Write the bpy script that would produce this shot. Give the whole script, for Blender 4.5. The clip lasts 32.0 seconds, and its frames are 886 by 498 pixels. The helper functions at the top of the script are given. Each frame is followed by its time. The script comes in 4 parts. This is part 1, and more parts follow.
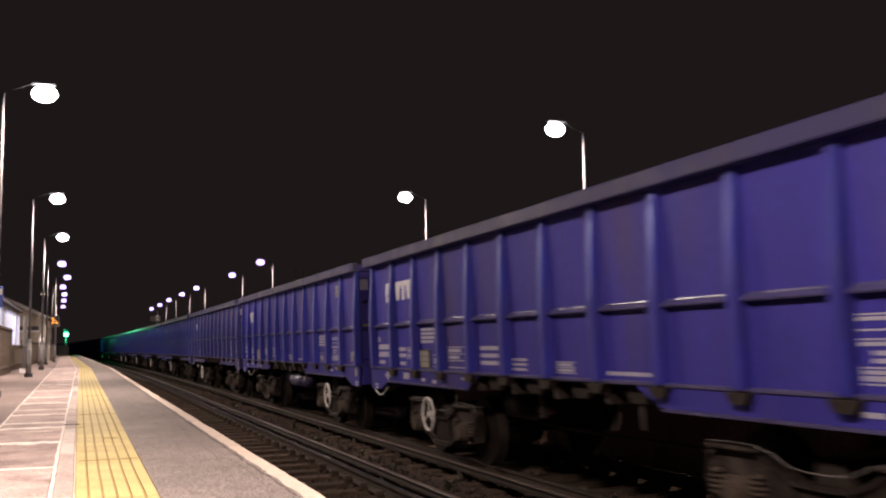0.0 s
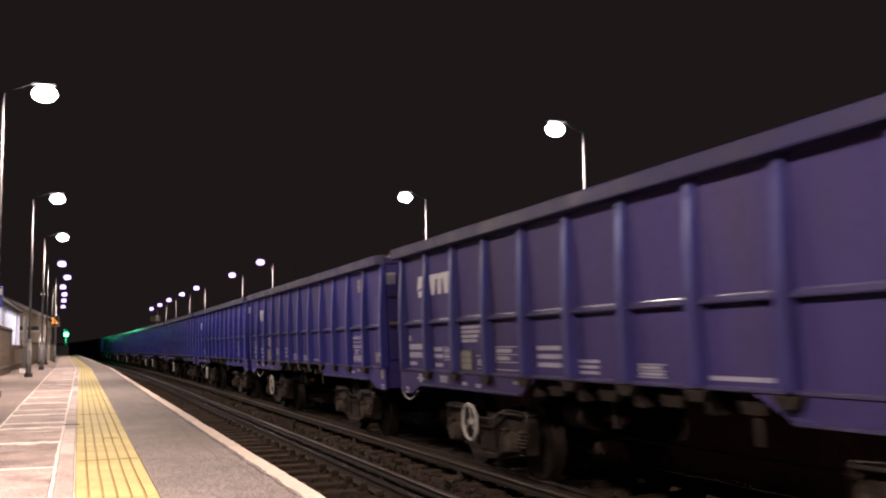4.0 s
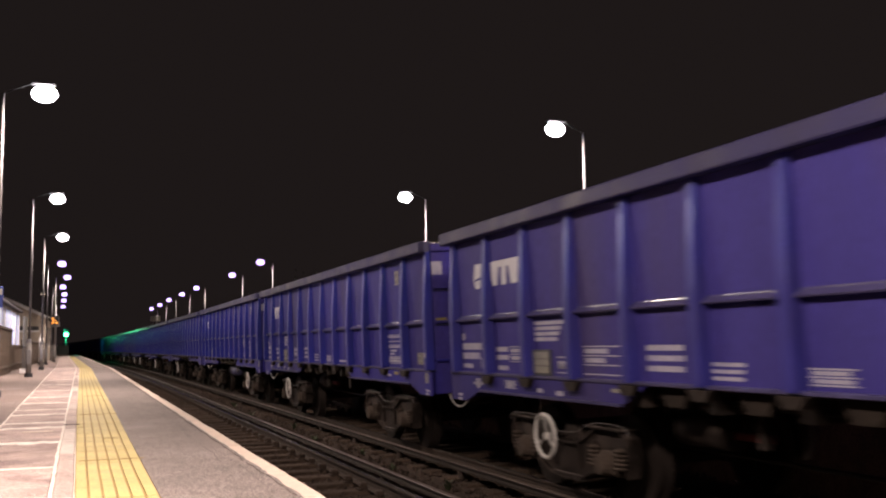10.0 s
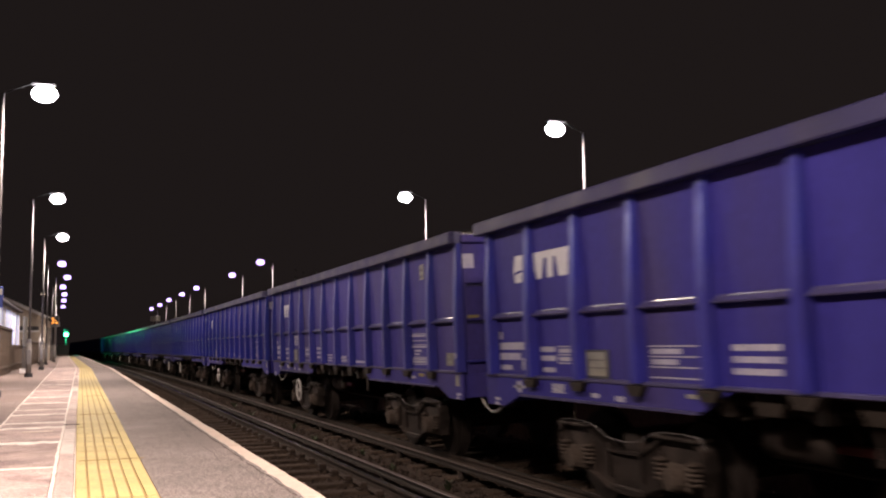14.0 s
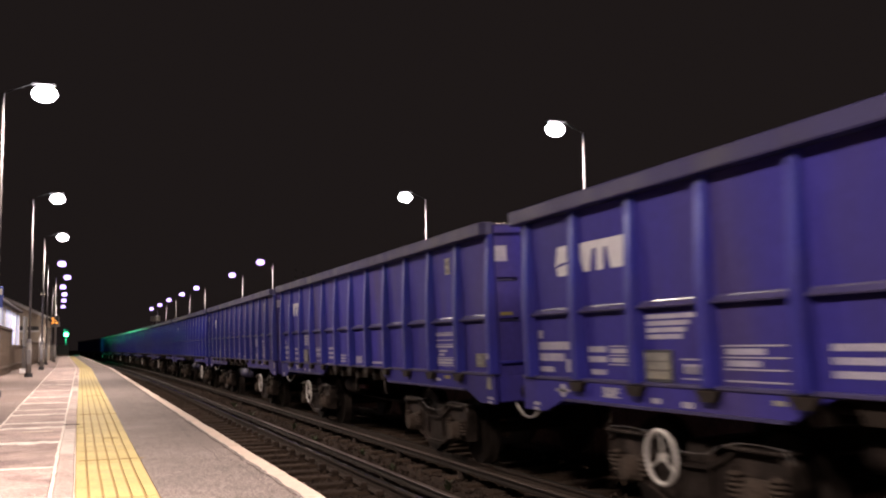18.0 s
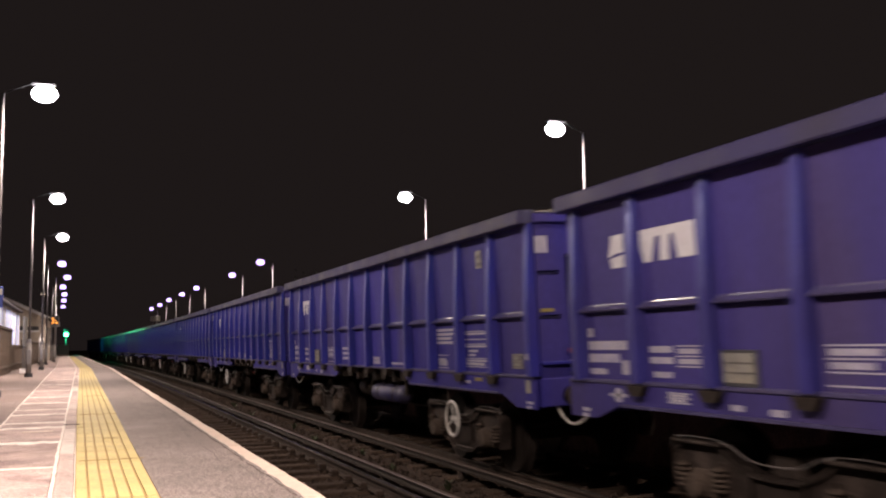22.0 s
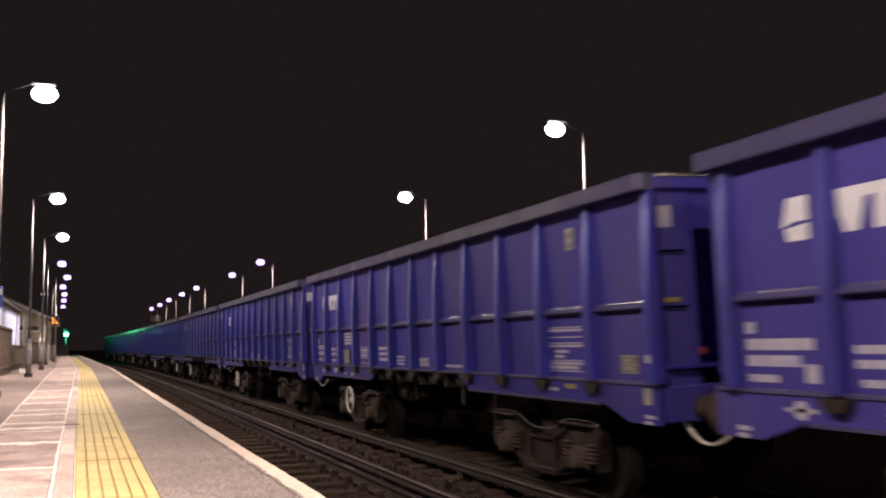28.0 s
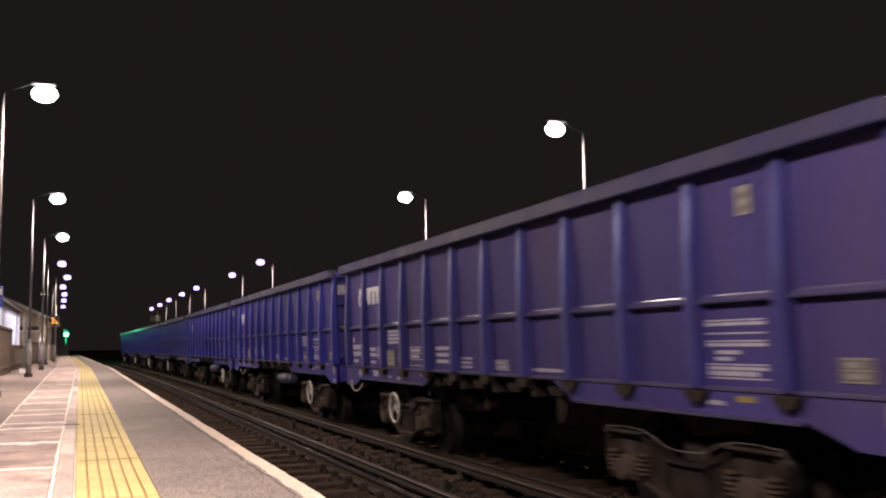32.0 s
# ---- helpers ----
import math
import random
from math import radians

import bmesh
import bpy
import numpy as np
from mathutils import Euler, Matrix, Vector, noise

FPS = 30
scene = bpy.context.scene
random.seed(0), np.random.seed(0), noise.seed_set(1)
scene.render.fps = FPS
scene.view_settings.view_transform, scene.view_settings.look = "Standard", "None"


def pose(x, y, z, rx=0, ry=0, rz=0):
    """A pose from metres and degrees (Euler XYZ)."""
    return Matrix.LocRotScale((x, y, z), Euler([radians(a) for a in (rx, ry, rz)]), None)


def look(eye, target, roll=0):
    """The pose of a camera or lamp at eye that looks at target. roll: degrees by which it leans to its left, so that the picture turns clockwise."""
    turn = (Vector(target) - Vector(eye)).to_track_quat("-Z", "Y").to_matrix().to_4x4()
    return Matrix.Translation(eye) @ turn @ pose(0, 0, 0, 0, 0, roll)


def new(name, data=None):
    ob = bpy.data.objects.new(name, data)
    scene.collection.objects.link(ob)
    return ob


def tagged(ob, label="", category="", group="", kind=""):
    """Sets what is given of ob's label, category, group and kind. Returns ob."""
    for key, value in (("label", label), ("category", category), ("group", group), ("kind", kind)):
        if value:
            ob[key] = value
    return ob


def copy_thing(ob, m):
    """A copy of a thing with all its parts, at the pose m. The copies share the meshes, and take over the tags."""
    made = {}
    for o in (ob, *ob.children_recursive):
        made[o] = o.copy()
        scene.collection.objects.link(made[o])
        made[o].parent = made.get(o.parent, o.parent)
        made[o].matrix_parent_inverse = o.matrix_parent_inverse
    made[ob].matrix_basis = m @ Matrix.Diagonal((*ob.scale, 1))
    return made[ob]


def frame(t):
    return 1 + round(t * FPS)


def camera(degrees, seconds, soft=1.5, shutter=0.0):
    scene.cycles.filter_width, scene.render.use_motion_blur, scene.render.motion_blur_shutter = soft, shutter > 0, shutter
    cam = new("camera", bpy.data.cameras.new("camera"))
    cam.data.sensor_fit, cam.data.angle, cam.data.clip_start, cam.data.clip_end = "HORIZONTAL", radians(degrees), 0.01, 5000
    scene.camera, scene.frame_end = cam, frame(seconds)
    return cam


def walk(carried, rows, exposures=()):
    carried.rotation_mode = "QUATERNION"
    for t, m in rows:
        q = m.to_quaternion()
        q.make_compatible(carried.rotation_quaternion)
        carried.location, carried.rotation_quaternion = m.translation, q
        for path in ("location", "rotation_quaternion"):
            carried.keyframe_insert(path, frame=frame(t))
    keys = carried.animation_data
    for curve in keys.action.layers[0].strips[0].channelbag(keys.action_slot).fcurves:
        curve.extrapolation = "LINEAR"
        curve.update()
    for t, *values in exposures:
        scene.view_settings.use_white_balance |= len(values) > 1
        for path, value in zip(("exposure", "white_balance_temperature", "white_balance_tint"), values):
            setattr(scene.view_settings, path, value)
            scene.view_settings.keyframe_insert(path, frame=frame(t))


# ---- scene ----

# The camera stands on the platform, low on a small tripod
cam = camera(49.5, 32.0, soft=2.1, shutter=0.5)
EYE = (0.0, 0.0, 0.75)
VIEW = look(EYE, (35.0888, 93.1241, 10.5824), -0.8)
walk(cam, [(0.0, VIEW), (32.0, VIEW)], [(0.0, 0.0), (32.0, 0.0)])

# Night sky: almost black, with a trace of town glow
world = bpy.data.worlds.new("night")
scene.world = world
world.use_nodes = True
bg = world.node_tree.nodes["Background"]
bg.inputs[0].default_value = (1.0, 0.74, 0.72, 1)
bg.inputs[1].default_value = 0.0122

LAMP_WATTS = 1880.0
LAMP_COLOUR = (1.0, 0.80, 0.70)

# Plan, in metres: y runs along the line, x across it, z = 0 on the platform
RAIL = -0.885          # head of the low rail of both tracks
CANT = 2.1             # lean of the far track, degrees
NEAR_TRACK = 2.69     # middle of the empty track
FAR_TRACK = 5.99       # middle of the track with the train
CURVE_FROM, CURVE_RADIUS = 30.0, 3000.0
WAGON_PITCH, WAGON_BODY = 13.9, 13.1
LAMPS_NEAR = [(-0.6, -33.0), (-0.6, -19.0), (-0.6, -4.5), (-0.6, 4.0), (-0.65, 17.0), (-0.70, 29.04), (-0.73, 39.17), (-0.96, 51.43), (-0.82, 61.13), (-1.22, 70.63), (-1.26, 80.15), (-1.45, 90.35), (-1.71, 103.64)]
LAMPS_FAR = [(8.8, -12.0), (8.8, -1.0), (8.8, 7.9), (8.79, 16.88), (8.71, 26.17), (8.41, 48.51), (8.34, 57.72), (7.7, 70.81), (7.51, 79.31), (7.28, 88.76), (7.29, 99.36), (7.15, 109.47)]


def bend(y):
    """How far the line has swung to the left at y."""
    return -max(0.0, y - CURVE_FROM) ** 2 / (2 * CURVE_RADIUS)


def heading(y):
    return math.degrees(math.atan(max(0.0, y - CURVE_FROM) / CURVE_RADIUS))


# ---- materials ----
def material(name, colour, rough=0.6, metal=0.0, spread=0.15, scale=6.0, fine=60.0, bump=0.15, tint=None, tint_scale=1.2, tint_amount=0.5, coat=0.0, by_object=0.0, stretch=(1, 1, 1), rough_spread=0.12, speckle=0.0, shine=None, dust=0.0, grime=None):
    """A surface with two sizes of unevenness: broad stains of a second colour, and fine grain with relief."""
    m = bpy.data.materials.new(name)
    m.use_nodes = True
    n, l = m.node_tree.nodes, m.node_tree.links
    b = n["Principled BSDF"]
    co = n.new("ShaderNodeTexCoord")
    mp = n.new("ShaderNodeMapping")
    mp.inputs["Scale"].default_value = stretch
    l.new(co.outputs["Object"], mp.inputs["Vector"])

    def grain(s, detail):
        t = n.new("ShaderNodeTexNoise")
        t.inputs["Scale"].default_value, t.inputs["Detail"].default_value = s, detail
        l.new(mp.outputs[0], t.inputs["Vector"])
        return t

    def mixed(fac, a, c, blend="MIX"):
        x = n.new("ShaderNodeMix")
        x.data_type, x.blend_type = "RGBA", blend
        for sock, v in ((x.inputs[0], fac), (x.inputs[6], a), (x.inputs[7], c)):
            if hasattr(v, "links"):
                l.new(v, sock)
            elif isinstance(v, float):
                sock.default_value = v
            else:
                sock.default_value = (*v, 1)
        return x.outputs[2]

    broad, small = grain(scale, 5), grain(fine, 4)
    ramp = n.new("ShaderNodeMapRange")
    ramp.inputs["From Min"].default_value, ramp.inputs["From Max"].default_value = 0.3, 0.7
    ramp.inputs["To Min"].default_value, ramp.inputs["To Max"].default_value = 1 - spread, 1 + spread
    l.new(broad.outputs[0], ramp.inputs[0])
    ramp2 = n.new("ShaderNodeMapRange")
    ramp2.inputs["From Min"].default_value, ramp2.inputs["From Max"].default_value = 0.3, 0.7
    ramp2.inputs["To Min"].default_value, ramp2.inputs["To Max"].default_value = 1 - spread, 1 + spread
    l.new(small.outputs[0], ramp2.inputs[0])
    mul = n.new("ShaderNodeMath")
    mul.operation = "MULTIPLY"
    l.new(ramp.outputs[0], mul.inputs[0])
    l.new(ramp2.outputs[0], mul.inputs[1])
    col = colour
    if tint:
        st = grain(tint_scale, 6)
        sr = n.new("ShaderNodeMapRange")
        sr.inputs["From Min"].default_value, sr.inputs["From Max"].default_value = 0.48, 0.68
        sr.inputs["To Min"].default_value, sr.inputs["To Max"].default_value = 0.0, tint_amount
        l.new(st.outputs[0], sr.inputs[0])
        col = mixed(sr.outputs[0], colour, tint)
    if grime:
        own = n.new("ShaderNodeObjectInfo")
        col = mixed(own.outputs["Alpha"], col, grime)
    grey = n.new("ShaderNodeCombineColor")
    last = mul.outputs[0]
    if by_object:
        info = n.new("ShaderNodeObjectInfo")
        r3 = n.new("ShaderNodeMapRange")
        r3.inputs["To Min"].default_value, r3.inputs["To Max"].default_value = 1 - by_object, 1 + by_object
        l.new(info.outputs["Random"], r3.inputs[0])
        m2 = n.new("ShaderNodeMath")
        m2.operation = "MULTIPLY"
        l.new(last, m2.inputs[0])
        l.new(r3.outputs[0], m2.inputs[1])
        last = m2.outputs[0]
    if speckle:
        vo = n.new("ShaderNodeTexVoronoi")
        vo.inputs["Scale"].default_value = 130.0
        l.new(mp.outputs[0], vo.inputs["Vector"])
        sep = n.new("ShaderNodeSeparateColor")
        l.new(vo.outputs["Color"], sep.inputs[0])
        r4 = n.new("ShaderNodeMapRange")
        r4.inputs["To Min"].default_value, r4.inputs["To Max"].default_value = 1 - speckle, 1 + speckle
        l.new(sep.outputs[0], r4.inputs[0])
        m3 = n.new("ShaderNodeMath")
        m3.operation = "MULTIPLY"
        l.new(last, m3.inputs[0])
        l.new(r4.outputs[0], m3.inputs[1])
        last = m3.outputs[0]
    for i in range(3):
        l.new(last, grey.inputs[i])
    l.new(mixed(1.0, col, grey.outputs[0], "MULTIPLY"), b.inputs["Base Color"])
    rr = n.new("ShaderNodeMapRange")
    rr.inputs["From Min"].default_value, rr.inputs["From Max"].default_value = 0.3, 0.7
    rr.inputs["To Min"].default_value, rr.inputs["To Max"].default_value = max(0.04, rough - rough_spread), min(1.0, rough + rough_spread)
    l.new(broad.outputs[0], rr.inputs[0])
    l.new(rr.outputs[0], b.inputs["Roughness"])
    b.inputs["Metallic"].default_value = metal
    b.inputs["Coat Weight"].default_value = coat
    b.inputs["Coat Roughness"].default_value = 0.12
    if shine:
        b.inputs["Specular IOR Level"].default_value, b.inputs["Specular Tint"].default_value = shine[0], (*shine[1], 1)
    if dust:
        b.inputs["Sheen Weight"].default_value, b.inputs["Sheen Roughness"].default_value = dust, 0.5
        b.inputs["Sheen Tint"].default_value = (1.0, 0.86, 0.8, 1)
    if bump:
        bp = n.new("ShaderNodeBump")
        bp.inputs["Strength"].default_value, bp.inputs["Distance"].default_value = bump, 0.01
        l.new(small.outputs[0], bp.inputs["Height"])
        l.new(bp.outputs[0], b.inputs["Normal"])
    return m


def glow(name, colour, strength):
    m = bpy.data.materials.new(name)
    m.use_nodes = True
    b = m.node_tree.nodes["Principled BSDF"]
    b.inputs["Base Color"].default_value = (*colour, 1)
    b.inputs["Emission Color"].default_value = (*colour, 1)
    b.inputs["Emission Strength"].default_value = strength
    return m


BLUE = material("blue_wagon_paint", (0.029, 0.0250, 0.208), 0.60, 0, 0.15, 1.3, 45, 0.05, (0.050, 0.039, 0.125), 0.9, 0.8, grime=(0.066, 0.051, 0.088), by_object=0.14, coat=0.03, stretch=(1, 1, 0.3), shine=(0.14, (0.7, 0.7, 1.0)))
BLUE_RIB = material("blue_post_paint", (0.027, 0.0235, 0.205), 0.36, 0, 0.10, 1.6, 45, 0.04, (0.046, 0.035, 0.090), 1.1, 0.6, grime=(0.05, 0.041, 0.07), by_object=0.08, shine=(0.68, (0.12, 0.27, 1.0)))
BLUE_WORN = material("worn_blue_paint", (0.023, 0.020, 0.078), 0.60, 0, 0.16, 2.5, 40, 0.12, (0.032, 0.028, 0.058), 1.7, 0.7, coat=0.08)
LOGO_PAINT = material("bold_white_paint", (0.50, 0.50, 0.54), 0.6, 0, 0.10, 9, 70, 0.04, (0.45, 0.42, 0.5), 5, 0.5)
MARK = material("stencilled_white_paint", (0.32, 0.305, 0.375), 0.6, 0, 0.16, 9, 70, 0.04, (0.2, 0.18, 0.35), 7, 0.6)
LABEL = material("dirty_cream_label", (0.185, 0.18, 0.165), 0.55, 0, 0.15, 9, 60, 0.03, (0.3, 0.27, 0.2), 5, 0.6)
PLATE = material("grimy_steel_plate", (0.12, 0.11, 0.105), 0.6, 0.1, 0.2, 9, 60, 0.1, (0.06, 0.05, 0.06), 6, 0.7)
# Paler blue than the sheets, with the rails' edge highlight in the colour.
RAIL_PAINT = material("highlit_blue_rail_paint", (0.052, 0.046, 0.115), 0.38, 0, 0.16, 3, 45, 0.08, (0.05, 0.04, 0.08), 2.0, 0.7, coat=0.6)
YELLOW_LABEL = material("yellow_label", (0.20, 0.16, 0.05), 0.5, 0, 0.15, 9, 60, 0.03)
WHITE_STEEL = material("white_handwheel_paint", (0.55, 0.53, 0.51), 0.5, 0, 0.12, 9, 60, 0.05, (0.4, 0.36, 0.3), 5, 0.5)
GREASE = material("brake_dust_steel", (0.022, 0.0175, 0.016), 0.55, 0.1, 0.4, 5, 50, 0.5, (0.044, 0.034, 0.030), 2.5, 0.9, shine=(0.16, (1.0, 0.82, 0.66)))
WHEEL = material("dark_wheel_steel", (0.020, 0.016, 0.015), 0.65, 0.15, 0.3, 5, 50, 0.2, (0.034, 0.027, 0.024), 2.5, 0.6, shine=(0.2, (1.0, 0.82, 0.66)))
SPRING = material("pale_brake_dust_on_steel", (0.055, 0.043, 0.036), 0.8, 0.0, 0.4, 7, 40, 0.5, (0.045, 0.034, 0.028), 4, 0.8, shine=(0.15, (1.0, 0.82, 0.66)))
BLACK = material("black_rubber", (0.02, 0.02, 0.02), 0.95, 0, 0.2, 6, 60, 0.1)
RED = material("red_paint", (0.15, 0.02, 0.018), 0.5, 0, 0.15, 9, 50, 0.05)
RAILTOP = material("railhead_steel", (0.50, 0.46, 0.42), 0.19, 0.9, 0.12, 3, 60, 0.02, (0.28, 0.21, 0.16), 3, 0.5, rough_spread=0.07)
RUST = material("rusty_rail_side", (0.036, 0.026, 0.021), 0.75, 0.0, 0.3, 6, 60, 0.5, (0.048, 0.034, 0.027), 2, 0.6, shine=(0.2, (1.0, 0.9, 0.8)))
# Darker brown than the running rails, for conductor sides and gussets.
DARK_STEEL = material("dark_brown_steel", (0.017, 0.013, 0.011), 0.8, 0.0, 0.3, 6, 60, 0.5, (0.024, 0.018, 0.014), 2, 0.6, shine=(0.15, (1.0, 0.9, 0.8)))
LIVE_TOP = material("worn_conductor_top", (0.115, 0.088, 0.072), 0.5, 0.3, 0.25, 4, 60, 0.1, (0.07, 0.052, 0.042), 2, 0.6)
WEED = material("dull_green_weed", (0.04, 0.05, 0.022), 0.7, 0, 0.35, 4, 30, 0.2, by_object=0.2)
TIMBER = material("dark_weathered_sleeper", (0.060, 0.043, 0.033), 0.9, 0, 0.35, 5, 50, 0.8, (0.026, 0.020, 0.016), 2.0, 0.7, by_object=0.3, stretch=(0.4, 3, 1), shine=(0.12, (1.0, 0.82, 0.66)))
STONE = material("dirty_ballast", (0.054, 0.040, 0.033), 0.95, 0, 0.5, 14, 55, 1.0, (0.026, 0.020, 0.017), 3, 0.8, shine=(0.1, (1.0, 0.82, 0.66)))
SOIL = material("dark_ground", (0.05, 0.045, 0.032), 0.95, 0, 0.4, 0.8, 14, 0.6, (0.03, 0.035, 0.018), 0.2, 0.7, shine=(0.1, (1.0, 0.82, 0.66)))
ASPHALT = material("worn_grey_asphalt", (0.215, 0.182, 0.17), 0.9, 0, 0.16, 2.2, 80, 1.0, (0.30, 0.25, 0.235), 0.8, 0.7, speckle=0.8)
ASPHALT_OLD = material("old_patched_asphalt", (0.28, 0.215, 0.195), 0.9, 0, 0.2, 1.7, 80, 0.9, (0.40, 0.32, 0.29), 0.9, 0.8, speckle=0.6)
CONCRETE = material("pinkish_concrete_slab", (0.45, 0.345, 0.315), 0.85, 0, 0.22, 3.5, 40, 0.5, (0.26, 0.19, 0.18), 2.6, 1.0, by_object=0.12, speckle=0.35)
MORTAR = material("pale_joint_mortar", (0.86, 0.78, 0.72), 0.85, 0, 0.15, 6, 60, 0.3)
KERB_GREY = material("pinkish_concrete_kerb", (0.47, 0.375, 0.34), 0.85, 0, 0.18, 3, 70, 0.4, (0.30, 0.24, 0.22), 2.0, 0.8, by_object=0.16, speckle=0.3)
KERB = material("pale_concrete_kerb", (0.64, 0.56, 0.51), 0.85, 0, 0.16, 3, 70, 0.4, (0.34, 0.29, 0.26), 2.0, 0.8, by_object=0.12)
TACTILE = material("yellow_tactile_paving", (0.54, 0.445, 0.175), 0.75, 0, 0.15, 5, 70, 0.35, (0.45, 0.355, 0.17), 2.5, 0.7, by_object=0.08)
GROOVE = material("dirty_tile_joint", (0.33, 0.225, 0.085), 0.9, 0, 0.2, 8, 60, 0.3)
LINE = material("worn_white_edge_paint", (0.66, 0.535, 0.455), 0.7, 0, 0.10, 6, 70, 0.3, (0.5, 0.42, 0.37), 4.0, 0.6, by_object=0.06)
BRICK = material("grimy_platform_brick", (0.12, 0.075, 0.055), 0.9, 0, 0.3, 5, 30, 0.6, (0.05, 0.035, 0.03), 1.5, 0.7, shine=(0.2, (1.0, 0.82, 0.66)))
MAST_BASE = material("pale_painted_mast_base", (0.17, 0.155, 0.147), 0.7, 0, 0.14, 5, 60, 0.1, (0.17, 0.15, 0.14), 2.5, 0.6)
GALV = material("galvanised_lamp_post", (0.11, 0.105, 0.11), 0.6, 0.2, 0.10, 5, 60, 0.08)
HOUSING = material("grey_lamp_housing", (0.25, 0.25, 0.26), 0.5, 0.3, 0.1, 8, 60, 0.05)
FENCE = material("brown_fence_boards", (0.105, 0.076, 0.056), 0.85, 0, 0.3, 3, 35, 0.6, (0.055, 0.038, 0.027), 2, 0.7, by_object=0.25, stretch=(3, 3, 0.4))
PALE_WALL = material("pale_blue_white_cladding", (0.62, 0.65, 0.80), 0.6, 0, 0.08, 2, 40, 0.1, (0.45, 0.48, 0.62), 1.2, 0.5, by_object=0.06)
WHITE = material("white_painted_post", (0.80, 0.79, 0.80), 0.5, 0, 0.06, 4, 50, 0.05)
ROOF = material("brown_roof_covering", (0.10, 0.082, 0.068), 0.85, 0, 0.22, 2, 30, 0.5, (0.065, 0.058, 0.048), 1.2, 0.6)
BEIGE = material("beige_rendered_wall", (0.55, 0.48, 0.40), 0.85, 0, 0.12, 2, 40, 0.3, (0.30, 0.26, 0.19), 1.0, 0.6)
SIGN_BLUE = material("blue_sign_face", (0.05, 0.09, 0.45), 0.4, 0, 0.06, 5, 50, 0.02)
CABINET = material("grey_green_cabinet_steel", (0.14, 0.16, 0.14), 0.5, 0.2, 0.1, 4, 50, 0.08)
DARK = material("dark_grey_painted_steel", (0.05, 0.05, 0.055), 0.5, 0.2, 0.12, 5, 50, 0.08)
LEAF = material("night_foliage", (0.05, 0.075, 0.03), 0.6, 0, 0.4, 3, 20, 0.3, by_object=0.2)
BARK = material("bark", (0.07, 0.055, 0.04), 0.9, 0, 0.3, 5, 30, 0.8)
LAMP_GLOW = glow("lamp_diffuser_light", (1.0, 0.93, 0.97), 24)
# Far bowls glow violet to carry the halo colour around those lamps.
LAMP_GLOW_FAR = glow("violet_halo_lamp_light", (0.60, 0.40, 1.0), 4.0)
GREEN_GLOW = glow("green_signal_light", (0.16, 1.0, 0.36), 11)
# Faint glow added to the panes so that the pale front reads bright.
PANE_GLOW = glow("added_pane_glow", (0.62, 0.68, 1.0), 0.36)
WARM_GLOW = glow("dim_warm_lamp_light", (1.0, 0.8, 0.6), 0.5)
AMBER_GLOW = glow("amber_display_light", (1.0, 0.36, 0.06), 1.6)


# ---- building helpers ----
def mesh_of(name, bm, mat, smooth=False):
    me = bpy.data.meshes.new(name)
    bm.normal_update()
    bm.to_mesh(me)
    bm.free()
    me.materials.append(mat)
    if smooth:
        for p in me.polygons:
            p.use_smooth = True
    return me


def part(name, bm, mat, parent, label="", smooth=False):
    """One mesh object under a thing or under a part."""
    ob = new(name, mesh_of(name, bm, mat, smooth))
    ob.parent = parent
    return tagged(ob, label)


def piece(name, me, parent, at=(0, 0, 0), rz=0.0):
    """One more piece on a shared mesh."""
    ob = new(name, me)
    ob.parent = parent
    ob.location = at
    ob.rotation_euler = (0, 0, radians(rz))
    return ob


def thing(name, label, category, group="", kind="", at=(0, 0, 0), rz=0.0):
    ob = new(name)
    ob.location = at
    ob.rotation_euler = (0, 0, radians(rz))
    return tagged(ob, label, category, group, kind)


def box(bm, x0, x1, y0, y1, z0, z1, bevel=0.0):
    v = [bm.verts.new((x, y, z)) for z in (z0, z1) for y in (y0, y1) for x in (x0, x1)]
    fs = [bm.faces.new([v[i] for i in q]) for q in ((0, 2, 3, 1), (4, 5, 7, 6), (0, 1, 5, 4), (2, 6, 7, 3), (1, 3, 7, 5), (0, 4, 6, 2))]
    if bevel:
        es = list({e for f in fs for e in f.edges})
        bmesh.ops.bevel(bm, geom=es, offset=bevel, segments=1, affect="EDGES")
    return bm


def slab(x0, x1, y0, y1, z0, z1, bevel=0.0):
    return box(bmesh.new(), x0, x1, y0, y1, z0, z1, bevel)


def tube(bm, a, b, r0, r1=None, seg=12, caps=True):
    a, b = Vector(a), Vector(b)
    r1 = r0 if r1 is None else r1
    d = (b - a).normalized()
    u = d.orthogonal().normalized()
    w = d.cross(u)
    rings = []
    for c, r in ((a, r0), (b, r1)):
        rings.append([bm.verts.new(c + r * (math.cos(k * math.tau / seg) * u + math.sin(k * math.tau / seg) * w)) for k in range(seg)])
    for k in range(seg):
        bm.faces.new((rings[0][k], rings[0][(k + 1) % seg], rings[1][(k + 1) % seg], rings[1][k]))
    if caps:
        bm.faces.new(rings[0][::-1])
        bm.faces.new(rings[1])
    return bm


def rod(a, b, r, r1=None, seg=12):
    return tube(bmesh.new(), a, b, r, r1, seg)


def plate(bm, outline, x0, x1):
    """An outline in y, z given thickness from x0 to x1."""
    a = [bm.verts.new((x0, y, z)) for y, z in outline]
    b = [bm.verts.new((x1, y, z)) for y, z in outline]
    bm.faces.new(a)
    bm.faces.new(b[::-1])
    for i in range(len(a)):
        j = (i + 1) % len(a)
        bm.faces.new((a[j], a[i], b[i], b[j]))
    bmesh.ops.recalc_face_normals(bm, faces=bm.faces[:])
    return bm


